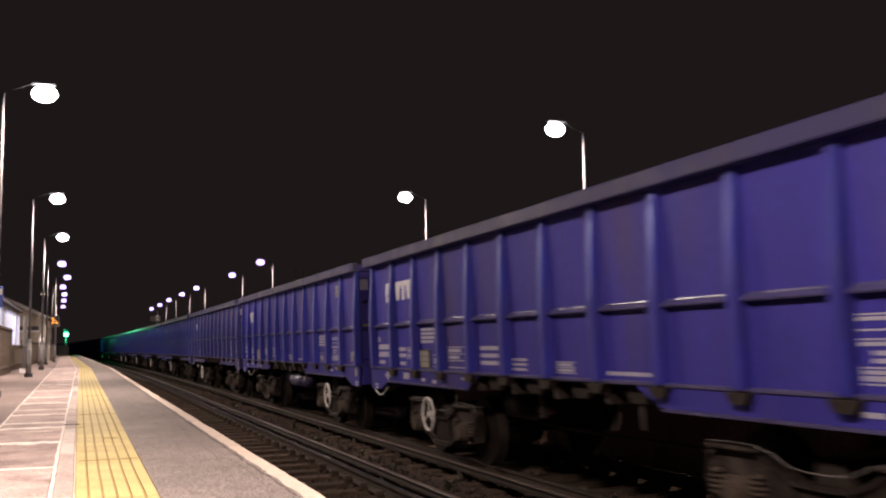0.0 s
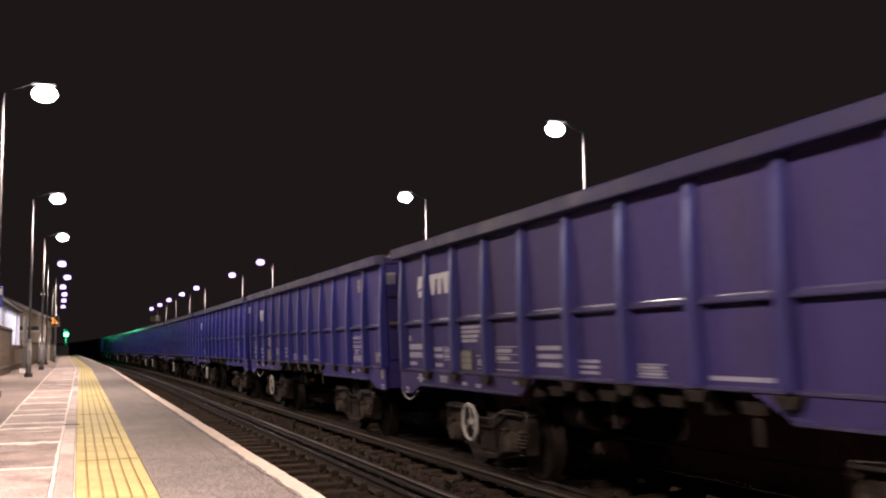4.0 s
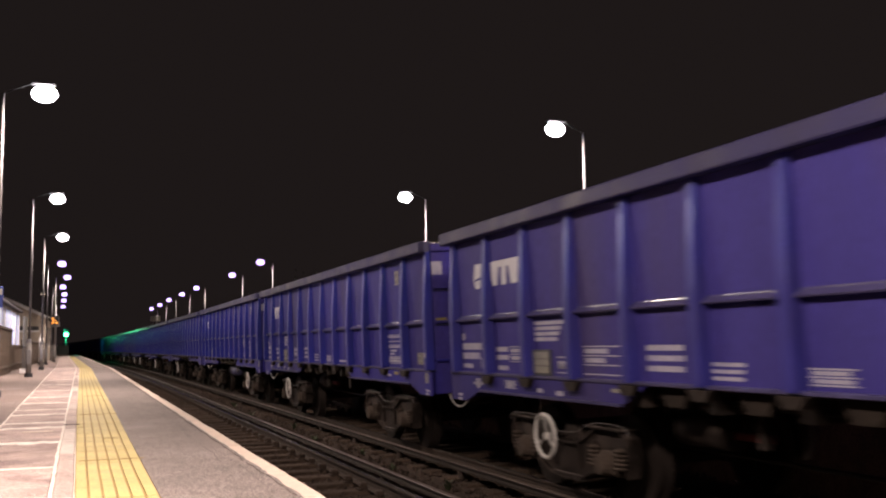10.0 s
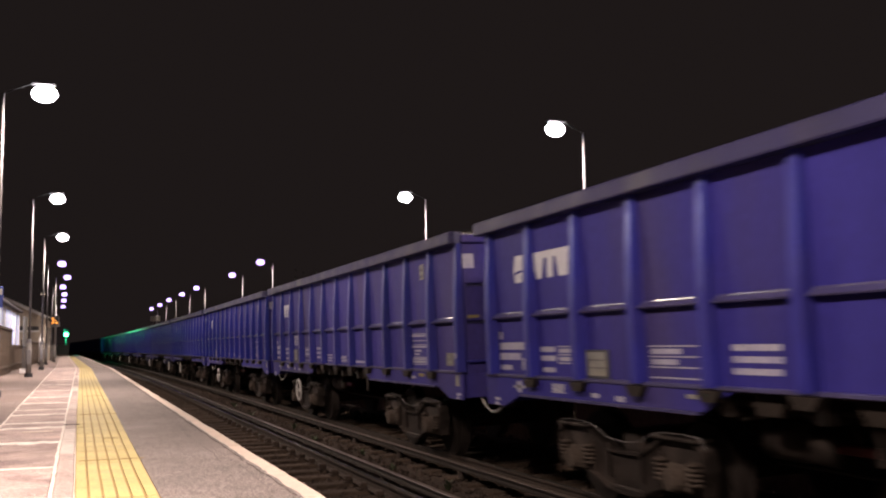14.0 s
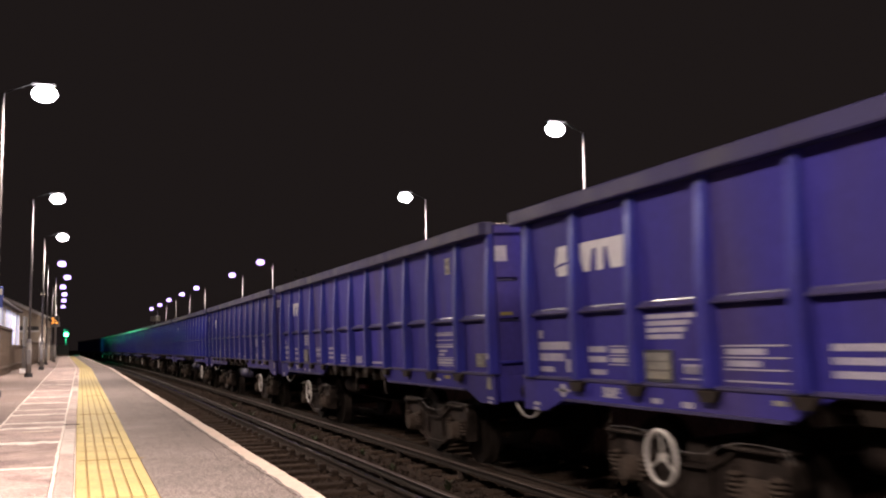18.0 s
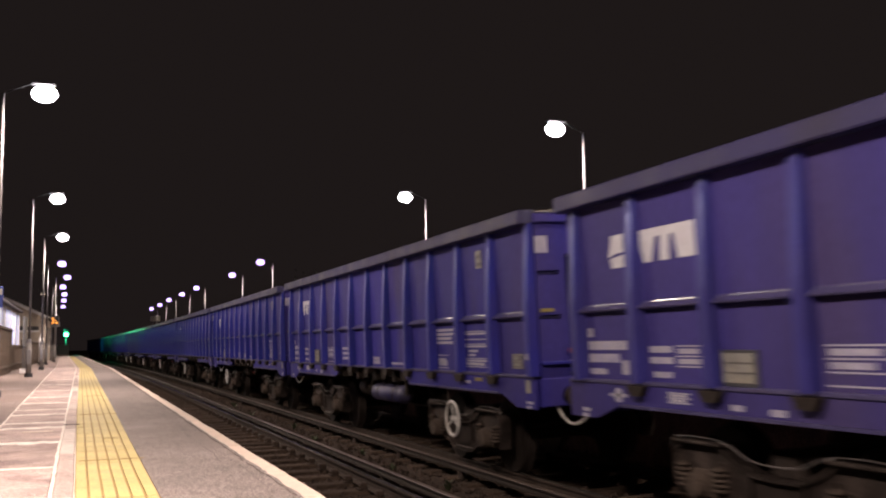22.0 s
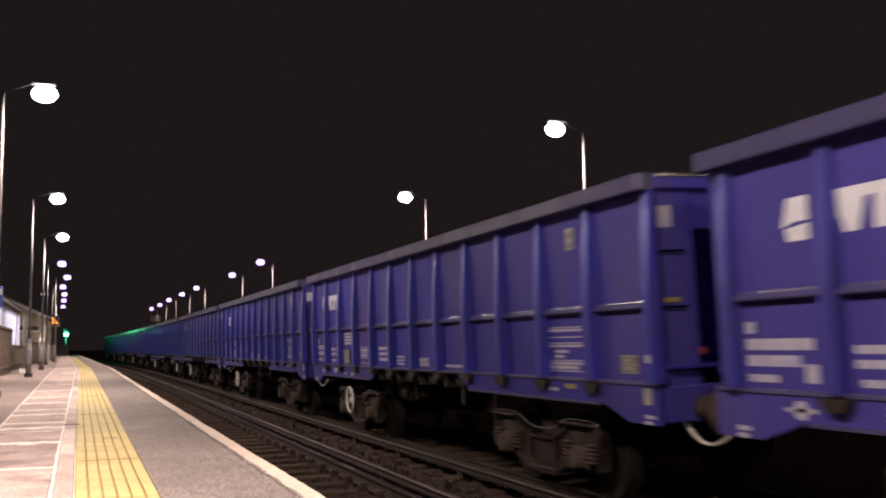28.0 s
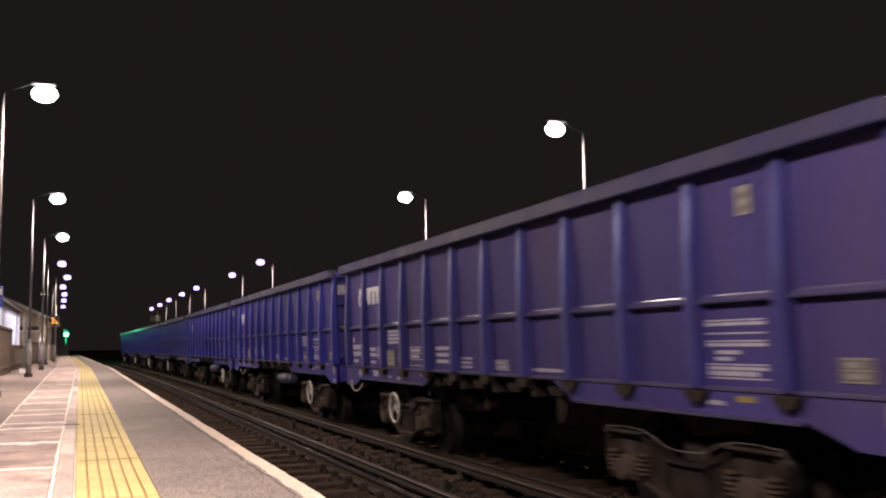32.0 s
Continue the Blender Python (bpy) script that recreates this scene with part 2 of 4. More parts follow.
def beam(bm, outline, y0, y1):
    """An outline in x, z drawn out from y0 to y1."""
    a = [bm.verts.new((x, y0, z)) for x, z in outline]
    b = [bm.verts.new((x, y1, z)) for x, z in outline]
    bm.faces.new(a)
    bm.faces.new(b[::-1])
    for i in range(len(a)):
        j = (i + 1) % len(a)
        bm.faces.new((a[j], a[i], b[i], b[j]))
    bmesh.ops.recalc_face_normals(bm, faces=bm.faces[:])
    return bm


def sweep(outline, ys, centre):
    """An outline in x, z carried along the line through the places centre(y)."""
    bm = bmesh.new()
    rings = []
    for y in ys:
        cx, cz = centre(y)
        rings.append([bm.verts.new((cx + x, y, cz + z)) for x, z in outline])
    k = len(outline)
    for p, q in zip(rings, rings[1:]):
        for i in range(k):
            j = (i + 1) % k
            bm.faces.new((p[i], p[j], q[j], q[i]))
    bm.faces.new(rings[0])
    bm.faces.new(rings[-1][::-1])
    bmesh.ops.recalc_face_normals(bm, faces=bm.faces[:])
    return bm


def ring(bm, c, axis, R, r, seg=28, sub=8, arc=math.tau):
    """A round bar bent into a ring about c."""
    axis = Vector(axis).normalized()
    u = axis.orthogonal().normalized()
    w = axis.cross(u)
    rows = []
    for k in range(seg):
        a = k * math.tau / seg
        d = math.cos(a) * u + math.sin(a) * w
        rows.append([bm.verts.new(Vector(c) + d * (R + r * math.cos(s * math.tau / sub)) + axis * r * math.sin(s * math.tau / sub)) for s in range(sub)])
    for k in range(seg):
        for s in range(sub):
            bm.faces.new((rows[k][s], rows[(k + 1) % seg][s], rows[(k + 1) % seg][(s + 1) % sub], rows[k][(s + 1) % sub]))
    return bm


def bar(points, r, seg=8):
    """A bent round bar through points."""
    bm = bmesh.new()
    P = [Vector(p) for p in points]
    prev = None
    for i, c in enumerate(P):
        d = (P[min(i + 1, len(P) - 1)] - P[max(i - 1, 0)]).normalized()
        u = Vector((0.3, 0.2, 1)).cross(d).normalized()
        w = d.cross(u)
        cur = [bm.verts.new(c + r * (math.cos(k * math.tau / seg) * u + math.sin(k * math.tau / seg) * w)) for k in range(seg)]
        if prev:
            for k in range(seg):
                bm.faces.new((prev[k], prev[(k + 1) % seg], cur[(k + 1) % seg], cur[k]))
        prev = cur
    return bm


# ---- ground, tracks ----
def far_rise(side):
    return 0.0 if side < 0 else 1.5 * math.sin(radians(CANT))


LINE_YS = [-60, -30, -10, 0, 10, 20, 30, 40, 50, 60, 70, 80, 95, 110, 130, 150, 180, 210, 240, 280, 320, 360, 400]
ground = tagged(part("ground", slab(-1500, 1500, -1500, 1500, -1.60, -1.32), SOIL, None), "dark bare earth stretching away into the night", "ground", kind="structure")
bed = sweep([(0.98, -0.45), (1.22, -0.215), (8.2, -0.215), (8.45, -0.45)], LINE_YS, lambda y: (bend(y), RAIL))
ballast_bed = tagged(part("ballast_bed", bed, STONE, None), "dirty brown ballast bed under both railway tracks", "ballast", kind="structure")

RAIL_FOOT = [(-0.07, -0.155), (0.07, -0.155), (0.07, -0.143), (0.012, -0.125), (0.012, -0.04), (0.036, -0.03), (0.036, -0.003), (-0.036, -0.003), (-0.036, -0.03), (-0.012, -0.04), (-0.012, -0.125), (-0.07, -0.143)]
RAIL_CAP = [(-0.034, -0.004), (0.034, -0.004), (0.028, 0.0), (-0.028, 0.0)]
near_track = thing("railway_track", "empty near railway track on dark timber sleepers", "railway track", kind="structure")
far_track = thing("railway_track", "canted far railway track carrying the train", "railway track", kind="structure")
for track, mid, cant in ((near_track, NEAR_TRACK, 0.0), (far_track, FAR_TRACK, CANT)):
    for side in (-1, 1):
        rise = 0.0 if cant == 0 or side < 0 else far_rise(1)
        rail = part("rail", sweep(RAIL_FOOT, LINE_YS, lambda y: (mid + side * 0.75 + bend(y), RAIL + rise)), RUST, track, "rusty steel running rail")
        part("railhead", sweep(RAIL_CAP, LINE_YS, lambda y: (mid + side * 0.75 + bend(y), RAIL + rise)), RAILTOP, rail, "worn shiny running surface")

# live rails between the tracks, on pots
LIVE = [(-0.05, -0.06), (0.05, -0.06), (0.05, -0.045), (0.02, -0.03), (0.034, -0.012), (0.034, 0.0), (-0.034, 0.0), (-0.034, -0.012), (-0.02, -0.03), (-0.05, -0.045)]
pot_mesh = None
for x in (3.765, 4.86):
    live = tagged(part("conductor_rail", sweep([(a * 1.1, b * 1.3) for a, b in LIVE], LINE_YS, lambda y: (x + bend(y), RAIL + 0.008)), DARK_STEEL, None), "rusty conductor rail raised on insulators beside the track", "conductor rail", "live rails", "structure")
    part("worn_top", sweep([(-0.036, 0.0), (0.036, 0.0), (0.03, 0.005), (-0.03, 0.005)], LINE_YS, lambda y: (x + bend(y), RAIL + 0.009)), LIVE_TOP, live, "rubbed paler top of the conductor rail")
    if pot_mesh is None:
        bm = rod((0, 0, -0.17), (0, 0, -0.10), 0.06, 0.045, 10)
        tube(bm, (0, 0, -0.10), (0, 0, -0.07), 0.045, 0.04, 10)
        pot_mesh = mesh_of("insulator", bm, GREASE)
    for k in range(26):
        piece("insulator", pot_mesh, live, (x + bend(4.2 + 2.7 * k), 4.2 + 2.7 * k, RAIL))

# sleepers: single ones near by, the rest in one mesh
sleeper_mesh = mesh_of("sleeper", slab(-1.3, 1.3, -0.125, 0.125, -0.28, -0.16, 0.012), TIMBER)
chair_bm = slab(-0.17, 0.17, -0.09, 0.09, -0.162, -0.145, 0.004)
for s in (-1, 1):
    box(chair_bm, s * 0.05, s * 0.14, -0.06, 0.06, -0.146, -0.075, 0.012)
    tube(chair_bm, (s * 0.14, 0, -0.16), (s * 0.14, 0, -0.11), 0.022, 0.018, 8)
chair_mesh = mesh_of("rail_chair", chair_bm, RUST)
random.seed(5)
for track, mid, cant in ((near_track, NEAR_TRACK, 0.0), (far_track, FAR_TRACK, CANT)):
    rest = bmesh.new()
    for k in range(152):
        y = -5.44 + 0.72 * k
        if k < 82:
            s = piece("sleeper", sleeper_mesh, track, (mid + bend(y) + random.uniform(-0.04, 0.04), y + random.uniform(-0.04, 0.04), RAIL + random.uniform(-0.012, 0.006) + (0.028 if cant else 0)), random.uniform(-1.2, 1.2))
            s.rotation_euler[1] = -radians(cant)
            for side in (-1, 1):
                c = piece("rail_chair", chair_mesh, track, (mid + side * 0.75 + bend(y), y, RAIL + (far_rise(side) if cant else 0)))
        else:
            box(rest, mid + bend(y) - 1.3, mid + bend(y) + 1.3, y - 0.125, y + 0.125, RAIL - 0.28, RAIL - 0.165)
    tagged(part("far_sleepers", rest, TIMBER, track), kind="stuff")


def stones():
    """Loose ballast between and beside the sleepers, as one mesh of small angular lumps."""
    rng = np.random.default_rng(3)
    n = 18000
    y = -5.0 + 45 * rng.random(n) ** 1.3
    x = rng.uniform(1.25, 7.9, n)
    r = rng.uniform(0.018, 0.046, n)
    z = RAIL - 0.215 + r * 0.35
    lean = (x > FAR_TRACK - 1.3) * (x - FAR_TRACK + 0.75) * math.sin(radians(CANT))
    base = np.array([(1, 0, 0), (-1, 0, 0), (0, 1, 0), (0, -1, 0), (0, 0, 1), (0, 0, -1)], float)
    tri = np.array([(0, 2, 4), (2, 1, 4), (1, 3, 4), (3, 0, 4), (2, 0, 5), (1, 2, 5), (3, 1, 5), (0, 3, 5)])
    v = base[None] * r[:, None, None] * rng.uniform(0.6, 1.35, (n, 6, 1)) + rng.normal(0, 0.006, (n, 6, 3))
    a = rng.uniform(0, math.tau, n)
    c, s = np.cos(a)[:, None], np.sin(a)[:, None]
    vx, vy = v[:, :, 0] * c - v[:, :, 1] * s, v[:, :, 0] * s + v[:, :, 1] * c
    v = np.stack([vx + x[:, None], vy + y[:, None], v[:, :, 2] + (z + np.maximum(lean, 0) * 0.5)[:, None]], 2).reshape(-1, 3)
    f = (tri[None] + 6 * np.arange(n)[:, None, None]).reshape(-1, 3)
    me = bpy.data.meshes.new("ballast_stones")
    me.from_pydata(v.tolist(), [], f.tolist())
    me.materials.append(STONE)
    return tagged(new("ballast_stones", me), "loose dirty brown ballast stones between the rails", "ballast", kind="stuff")


stones()


def weed_tuft(x, y, size, seed):
    """A low tuft of narrow leaves growing out of the ballast."""
    rnd = random.Random(seed)
    t = thing("weed", "small dull green weed growing between the tracks", "weed", "weeds", at=(x, y, RAIL - 0.21))
    for k in range(9):
        a, r, h = rnd.uniform(0, math.tau), size * rnd.uniform(0.5, 1.0), size * rnd.uniform(0.5, 1.1)
        c, d = math.cos(a), math.sin(a)
        w = 0.012 + size * 0.06
        bm = bmesh.new()
        v = [bm.verts.new(p) for p in ((-d * w, c * w, 0), (d * w, -c * w, 0), (c * r * 0.6 + d * w, d * r * 0.6 - c * w, h * 0.8), (c * r * 0.6 - d * w, d * r * 0.6 + c * w, h * 0.8), (c * r, d * r, h))]
        bm.faces.new((v[0], v[1], v[2], v[3]))
        bm.faces.new((v[3], v[2], v[4]))
        part("leaf", bm, WEED, t)


for k, (x, y, size) in enumerate(((4.36, 11.5, 0.13), (4.52, 11.9, 0.10), (4.30, 13.6, 0.12), (4.47, 15.8, 0.11), (4.40, 9.6, 0.10), (4.25, 18.4, 0.14), (4.50, 21.5, 0.15), (4.20, 25.5, 0.16), (4.45, 30.0, 0.18), (4.60, 9.0, 0.09))):
    weed_tuft(x, y, size, 60 + k)


# ---- near platform ----
def edge(y):
    """Where the platform's edge lies."""
    return 1.16 + swing(y)


def swing(y):
    """The platform is laid straight, and then in a second straight length turned to the left."""
    return -0.0151 * max(0.0, y - 40.0)


def slab_back(y):
    """The back edge of the concrete slabs."""
    return -0.645 - 0.0072 * min(max(y, 0.0), 34.0) + swing(y)


STRIP_0, STRIP_1, KERB_0 = -0.026, 0.414, -0.132
PLAT_YS = [-14, 0, 5.5, 8, 10, 12, 20, 30, 34, 40, 50, 60, 80, 100, 120, 138]
platform = thing("platform", "railway platform with worn asphalt, tactile strip and white edge", "platform", kind="structure")


def paving(x0, x1, z0, z1):
    """A band of the platform between the lines x0(y) and x1(y)."""
    bm = bmesh.new()
    rings = []
    for y in PLAT_YS:
        a, b = x0(y), x1(y)
        rings.append([bm.verts.new(p) for p in ((a, y, z0), (b, y, z0), (b, y, z1), (a, y, z1))])
    for p, q in zip(rings, rings[1:]):
        for i in range(4):
            bm.faces.new((p[i], p[(i + 1) % 4], q[(i + 1) % 4], q[i]))
    bm.faces.new(rings[0])
    bm.faces.new(rings[-1][::-1])
    bmesh.ops.recalc_face_normals(bm, faces=bm.faces[:])
    return bm


part("asphalt", paving(lambda y: STRIP_1 - 0.016 + swing(y), lambda y: edge(y) - 0.115, -0.06, 0.0), ASPHALT, platform, "speckled grey asphalt walkway")
part("old_asphalt", paving(lambda y: -3.2 + swing(y), lambda y: slab_back(y) - 0.004, -0.06, 0.0), ASPHALT_OLD, platform, "patched older asphalt along the fence")
part("bedding", paving(slab_back, lambda y: STRIP_1 + swing(y), -0.06, -0.012), MORTAR, platform, "pale mortar bed showing in the joints")
part("core", paving(lambda y: -3.2 + swing(y), lambda y: -0.4 + swing(y), -1.33, -0.062), BRICK, platform)
part("wall", paving(lambda y: edge(y) - 1.5, lambda y: edge(y) - 0.06, -1.33, -0.064), BRICK, platform, "grimy brick platform face")
ramp = bmesh.new()
plate(ramp, [(138, -1.33), (138, 0), (147, -0.9), (147, -1.33)], -4.6, -0.4)
part("ramp", ramp, ASPHALT_OLD, platform, "asphalt ramp down at the platform end")

# yellow tactile tiles with long raised ribs
TILE_W, TILE_L = STRIP_1 - STRIP_0, 0.4


def pinch(y):
    """How far each side of the yellow strip is drawn in where it was laid narrower."""
    return 0.014 * min(1.0, max(0.0, (12.0 - y) / 6.5))


tile = slab(0.004, TILE_W - 0.004, 0.0004, TILE_L - 0.0004, -0.03, -0.010)
for i in range(6):
    x0 = 0.006 + i * (TILE_W - 0.006) / 6
    box(tile, x0, x0 + 0.058, 0.003, TILE_L - 0.003, -0.0095, 0.004)
tile_mesh = mesh_of("tactile_tile", tile, TACTILE)
random.seed(11)
part("tile_joint", paving(lambda y: STRIP_0 + pinch(y) + swing(y), lambda y: STRIP_1 - pinch(y) + swing(y), -0.0098, -0.0075), GROOVE, platform, "dirt in the grooves of the yellow tiles")
for y, x0, x1 in ((6.98, 0.0, 0.42), (8.62, 0.19, 0.32), (9.9, -0.02, 0.05), (11.85, 0.0, 0.42), (16.5, 0.05, 0.38), (22.2, 0.0, 0.40)):
    part("tile_joint", slab(x0, x1, y - 0.008, y + 0.008, 0.003, 0.0065), GROOVE, platform, "dark dirty joint across the tiles")
for k in range(250):
    y = -2.0 + TILE_L * k
    t = piece("tactile_tile", tile_mesh, platform, (STRIP_0 + pinch(y) + swing(y) + random.uniform(-0.0015, 0.0015), y, random.uniform(-0.001, 0.001)), 0.87 if y > 40 else 0.0)
    t.scale = (1 - 2 * pinch(y) / TILE_W, 1, 1)
far_strip = bmesh.new()
for i in range(6):
    x0 = STRIP_0 + 0.006 + i * (TILE_W - 0.006) / 6
    a, b = (far_strip.verts.new((x0 + d + swing(y), y, 0.003)) for y, d in ((98.0, 0.0), (98.0, 0.058)))
    c, d = (far_strip.verts.new((x0 + d + swing(y), y, 0.003)) for y, d in ((138.0, 0.058), (138.0, 0.0)))
    far_strip.faces.new((a, b, c, d))
bmesh.ops.solidify(far_strip, geom=far_strip.faces[:], thickness=0.006)
tagged(part("far_tactile_tiles", far_strip, TACTILE, platform), kind="stuff")

# narrow pale kerb stones beside the tiles
kerb_meshes = [mesh_of("kerb_stone", slab(KERB_0, STRIP_0 - 0.006, 0.008, 1.10, -0.05, 0.006, 0.006), m) for m in (KERB_GREY, KERB)]
for k in range(89):
    y = -5.85 + 1.115 * k
    piece("kerb_stone", kerb_meshes[1 if k in (12, 13, 17, 22, 23, 30) else 0], platform, (swing(y) + 0.7 * pinch(y) + random.uniform(-0.004, 0.004), y, random.uniform(-0.002, 0.005)), 0.87 if y > 40 else random.uniform(-0.15, 0.15))

part("kerb_joint", slab(KERB_0 - 0.006, STRIP_0 + 0.03, 10.30, 10.316, 0.004, 0.0125), BLACK, platform, "dark open joint between kerb stones")

# concrete slabs with pale joints
joints = [-6.0, -3.6, -1.2, 1.2, 3.27, 5.03, 6.71, 8.50, 10.09, 10.78, 12.14, 13.11, 14.66, 16.43, 18.99, 22.14, 25.67, 28.26] + [31.56 + 3.1 * k for k in range(33)]
random.seed(4)


def smear(x0, x1, width, ragged, seed):
    """A ragged run of pale mortar from x0 to x1, lying across the slabs."""
    rnd = random.Random(seed)
    bm = bmesh.new()
    n = 14
    rows = []
    for i in range(n + 1):
        x = x0 + (x1 - x0) * i / n
        a, b = (width * rnd.uniform(1 - ragged, 1 + ragged) for _ in range(2))
        rows.append([bm.verts.new(p) for p in ((x, -a, -0.01), (x, -a * 0.8, 0.0055), (x, b * 0.8, 0.0055), (x, b, -0.01))])
    for p, q in zip(rows, rows[1:]):
        for j in range(3):
            bm.faces.new((p[j], q[j], q[j + 1], p[j + 1]))
    return bm


joint_meshes = [mesh_of("mortar_joint", smear(-0.74, KERB_0 - 0.01, 0.03 + 0.016 * k, 0.7, 20 + k), MORTAR) for k in range(6)]
for y0, y1 in zip(joints, joints[1:]):
    back, sw = slab_back((y0 + y1) / 2), swing((y0 + y1) / 2)
    part("concrete_slab", slab(back + random.uniform(-0.006, 0.006), KERB_0 - 0.012 + sw, y0 + 0.03, y1 - 0.03, -0.05, 0.002 + random.uniform(-0.001, 0.002), 0.004), CONCRETE, platform)
    if random.random() < 0.85 or y0 < 28:
        piece("mortar_joint", joint_meshes[random.randrange(1, 6) if y1 > 8 else 0], platform, (swing(y1) + random.uniform(-0.01, 0.01), y1, 0), random.uniform(-3, 3))

# ragged mortar runs along the kerb and along the slabs' back edge
for line, lean, w, seed in ((lambda y: KERB_0 - 0.003 + swing(y), 0.0, 0.012, 2), (slab_back, 0.41, 0.010, 3)):
    rnd = random.Random(seed)
    for k in range(12):
        bm = smear(0.0, 2.5, w, 0.75, 100 * seed + k)
        run_me = mesh_of("mortar_run", bm, MORTAR)
        for j in range(3):
            y = 2.0 + 2.5 * (k + 12 * j)
            piece("mortar_run", run_me, platform, (line(y) + rnd.uniform(-0.006, 0.006), y, rnd.uniform(-0.001, 0.001)), 90.87 if y > 40 else 90 + lean)

# coping stones at the edge with a white painted band
cop_mesh = mesh_of("coping_stone", slab(-0.118, 0.0, 0.004, 0.896, -0.075, 0.003, 0.008), LINE)
for k in range(160):
    y = -6.0 + 0.9 * k
    piece("coping_stone", cop_mesh, platform, (edge(y) + random.uniform(-0.004, 0.004), y, random.uniform(-0.002, 0.003)), 0.87 if y > 40 else random.uniform(-0.12, 0.12))

# ragged asphalt lapping over the back of the coping
rnd = random.Random(77)
lap_meshes = [mesh_of("asphalt_lap", smear(0.0, 1.5, 0.013, 0.95, 300 + k), ASPHALT) for k in range(8)]
for k in range(34):
    y = 2.0 + 1.5 * k
    piece("asphalt_lap", lap_meshes[k % 8], platform, (edge(y) - 0.121, y, 0.0015), 90.87 if y > 40 else 90)

# tarred repair seams in the asphalt
for pts in ([(0.86, 6.1), (0.90, 7.2), (0.87, 8.4), (0.91, 10.0), (0.88, 11.8)], [(0.95, 5.0), (0.97, 6.2), (0.94, 7.6)], [(-1.0, 9.0), (-1.15, 12.0), (-1.05, 16.0)]):
    part("crack", bar([(a, b, -0.0015) for a, b in pts], 0.0024, 4), BLACK, platform, "thin dark crack")
# worn paint dashes on the slabs
for x0, x1, y0, y1 in ((-0.48, -0.22, 9.55, 9.68), (-0.56, -0.40, 20.6, 20.8), (-0.52, -0.26, 23.8, 24.1)):
    part("paint_patch", slab(x0, x1, y0, y1, 0.003, 0.0075, 0.001), LINE, platform, "worn patch of white paint")

# ---- far platform ----
far_platform = thing("platform", "opposite platform behind the train", "platform", kind="structure")
FAR_YS = [-20, 0, 20, 30, 45, 60, 75, 90, 105, 120]
part("surface", sweep([(7.72, -0.08), (11.0, -0.08), (11.0, 0.0), (7.72, 0.0)], FAR_YS, lambda y: (bend(y), 0.0)), ASPHALT, far_platform)
part("wall", sweep([(7.80, -1.33), (11.0, -1.33), (11.0, -0.082), (7.80, -0.082)], FAR_YS, lambda y: (bend(y), 0.0)), BRICK, far_platform)
part("edge_line", sweep([(7.74, 0.002), (7.86, 0.002), (7.86, 0.008), (7.74, 0.008)], FAR_YS, lambda y: (bend(y), 0.0)), LINE, far_platform)


# ---- lamps ----
def lamp_post(face, light=LAMP_GLOW, size=1.0):
    """A platform lamp: stout base, slim mast, short arm towards the track and a glowing lantern. The base is the origin; face is the side of the arm."""
    t = thing("platform_lamp", "tall slim galvanised platform lamp with a glowing white lantern", "street lamp", "platform lamps")
    part("base", rod((0, 0, 0), (0, 0, 0.95), 0.074, 0.071, 14), MAST_BASE, t, "stout pale lower mast", True)
    part("flange", rod((0, 0, 0), (0, 0, 0.11), 0.115, 0.105, 14), DARK, t, "dark foot collar")
    part("collar", rod((0, 0, 0.95), (0, 0, 1.05), 0.088, 0.05, 14), GALV, t)
    part("mast", rod((0, 0, 1.05), (0, 0, 4.95), 0.036, 0.024, 12), GALV, t, "", True)
    part("door", slab(-0.05, 0.05, -0.092, -0.075, 0.35, 0.75, 0.004), HOUSING, t, "small access hatch")
    part("arm", bar([(0, 0, 4.92), (face * 0.06, 0, 4.98), (face * 0.44, 0, 5.15)], 0.009), BLACK, t)
    lantern = bmesh.new()
    plate(lantern, [(-0.10, 5.135), (-0.07, 5.165), (0.07, 5.165), (0.10, 5.135)], face * 0.42, face * 0.80)
    lantern = part("lantern", lantern, DARK, t, "flat lantern housing")
    bm = bmesh.new()
    bmesh.ops.create_uvsphere(bm, u_segments=20, v_segments=12, radius=1.0)
    bmesh.ops.scale(bm, vec=(0.25 * size, 0.19 * size, 0.175 * size), verts=bm.verts[:])
    bmesh.ops.translate(bm, vec=(face * 0.63, 0, 5.13 - 0.175 * size), verts=bm.verts[:])
    part("diffuser", bm, light, lantern, "glowing bowl", True)
    return t


def lamp_power(x, y):
    """Share of full power, chosen by place to balance brightness; the lamps are alike."""
    if y > 40:
        return 0.52
    if x < 0 and y > 10:
        return 0.85
    if x < 0 and 0 < y < 10:
        return 1.2
    return 0.48 if y < 0 else 0.75


def lamp_light(x, y):
    """The light of one lantern."""
    d = bpy.data.lights.new("lamp_light", "SPOT")
    d.energy, d.color, d.shadow_soft_size = LAMP_WATTS * lamp_power(x, y), LAMP_COLOUR, 0.35
    d.spot_size, d.spot_blend = radians(172), 0.28
    ob = new("lamp_light", d)
    ob.location = (x, y, 4.79)


for posts, face in ((LAMPS_NEAR, 1), (LAMPS_FAR, -1)):
    made = {}
    for x, y in posts:
        at = pose(x - face * 0.63, y, 0)
        light = LAMP_GLOW_FAR if y > 40 else LAMP_GLOW
        if light not in made:
            made[light] = lamp_post(face, light, 0.82)
            made[light].matrix_basis = at
        else:
            copy_thing(made[light], at)
        lamp_light(x, y)

# ---- the station's left side ----
fence = thing("platform_fence", "brown close-boarded timber fence behind the platform", "fence", kind="structure")


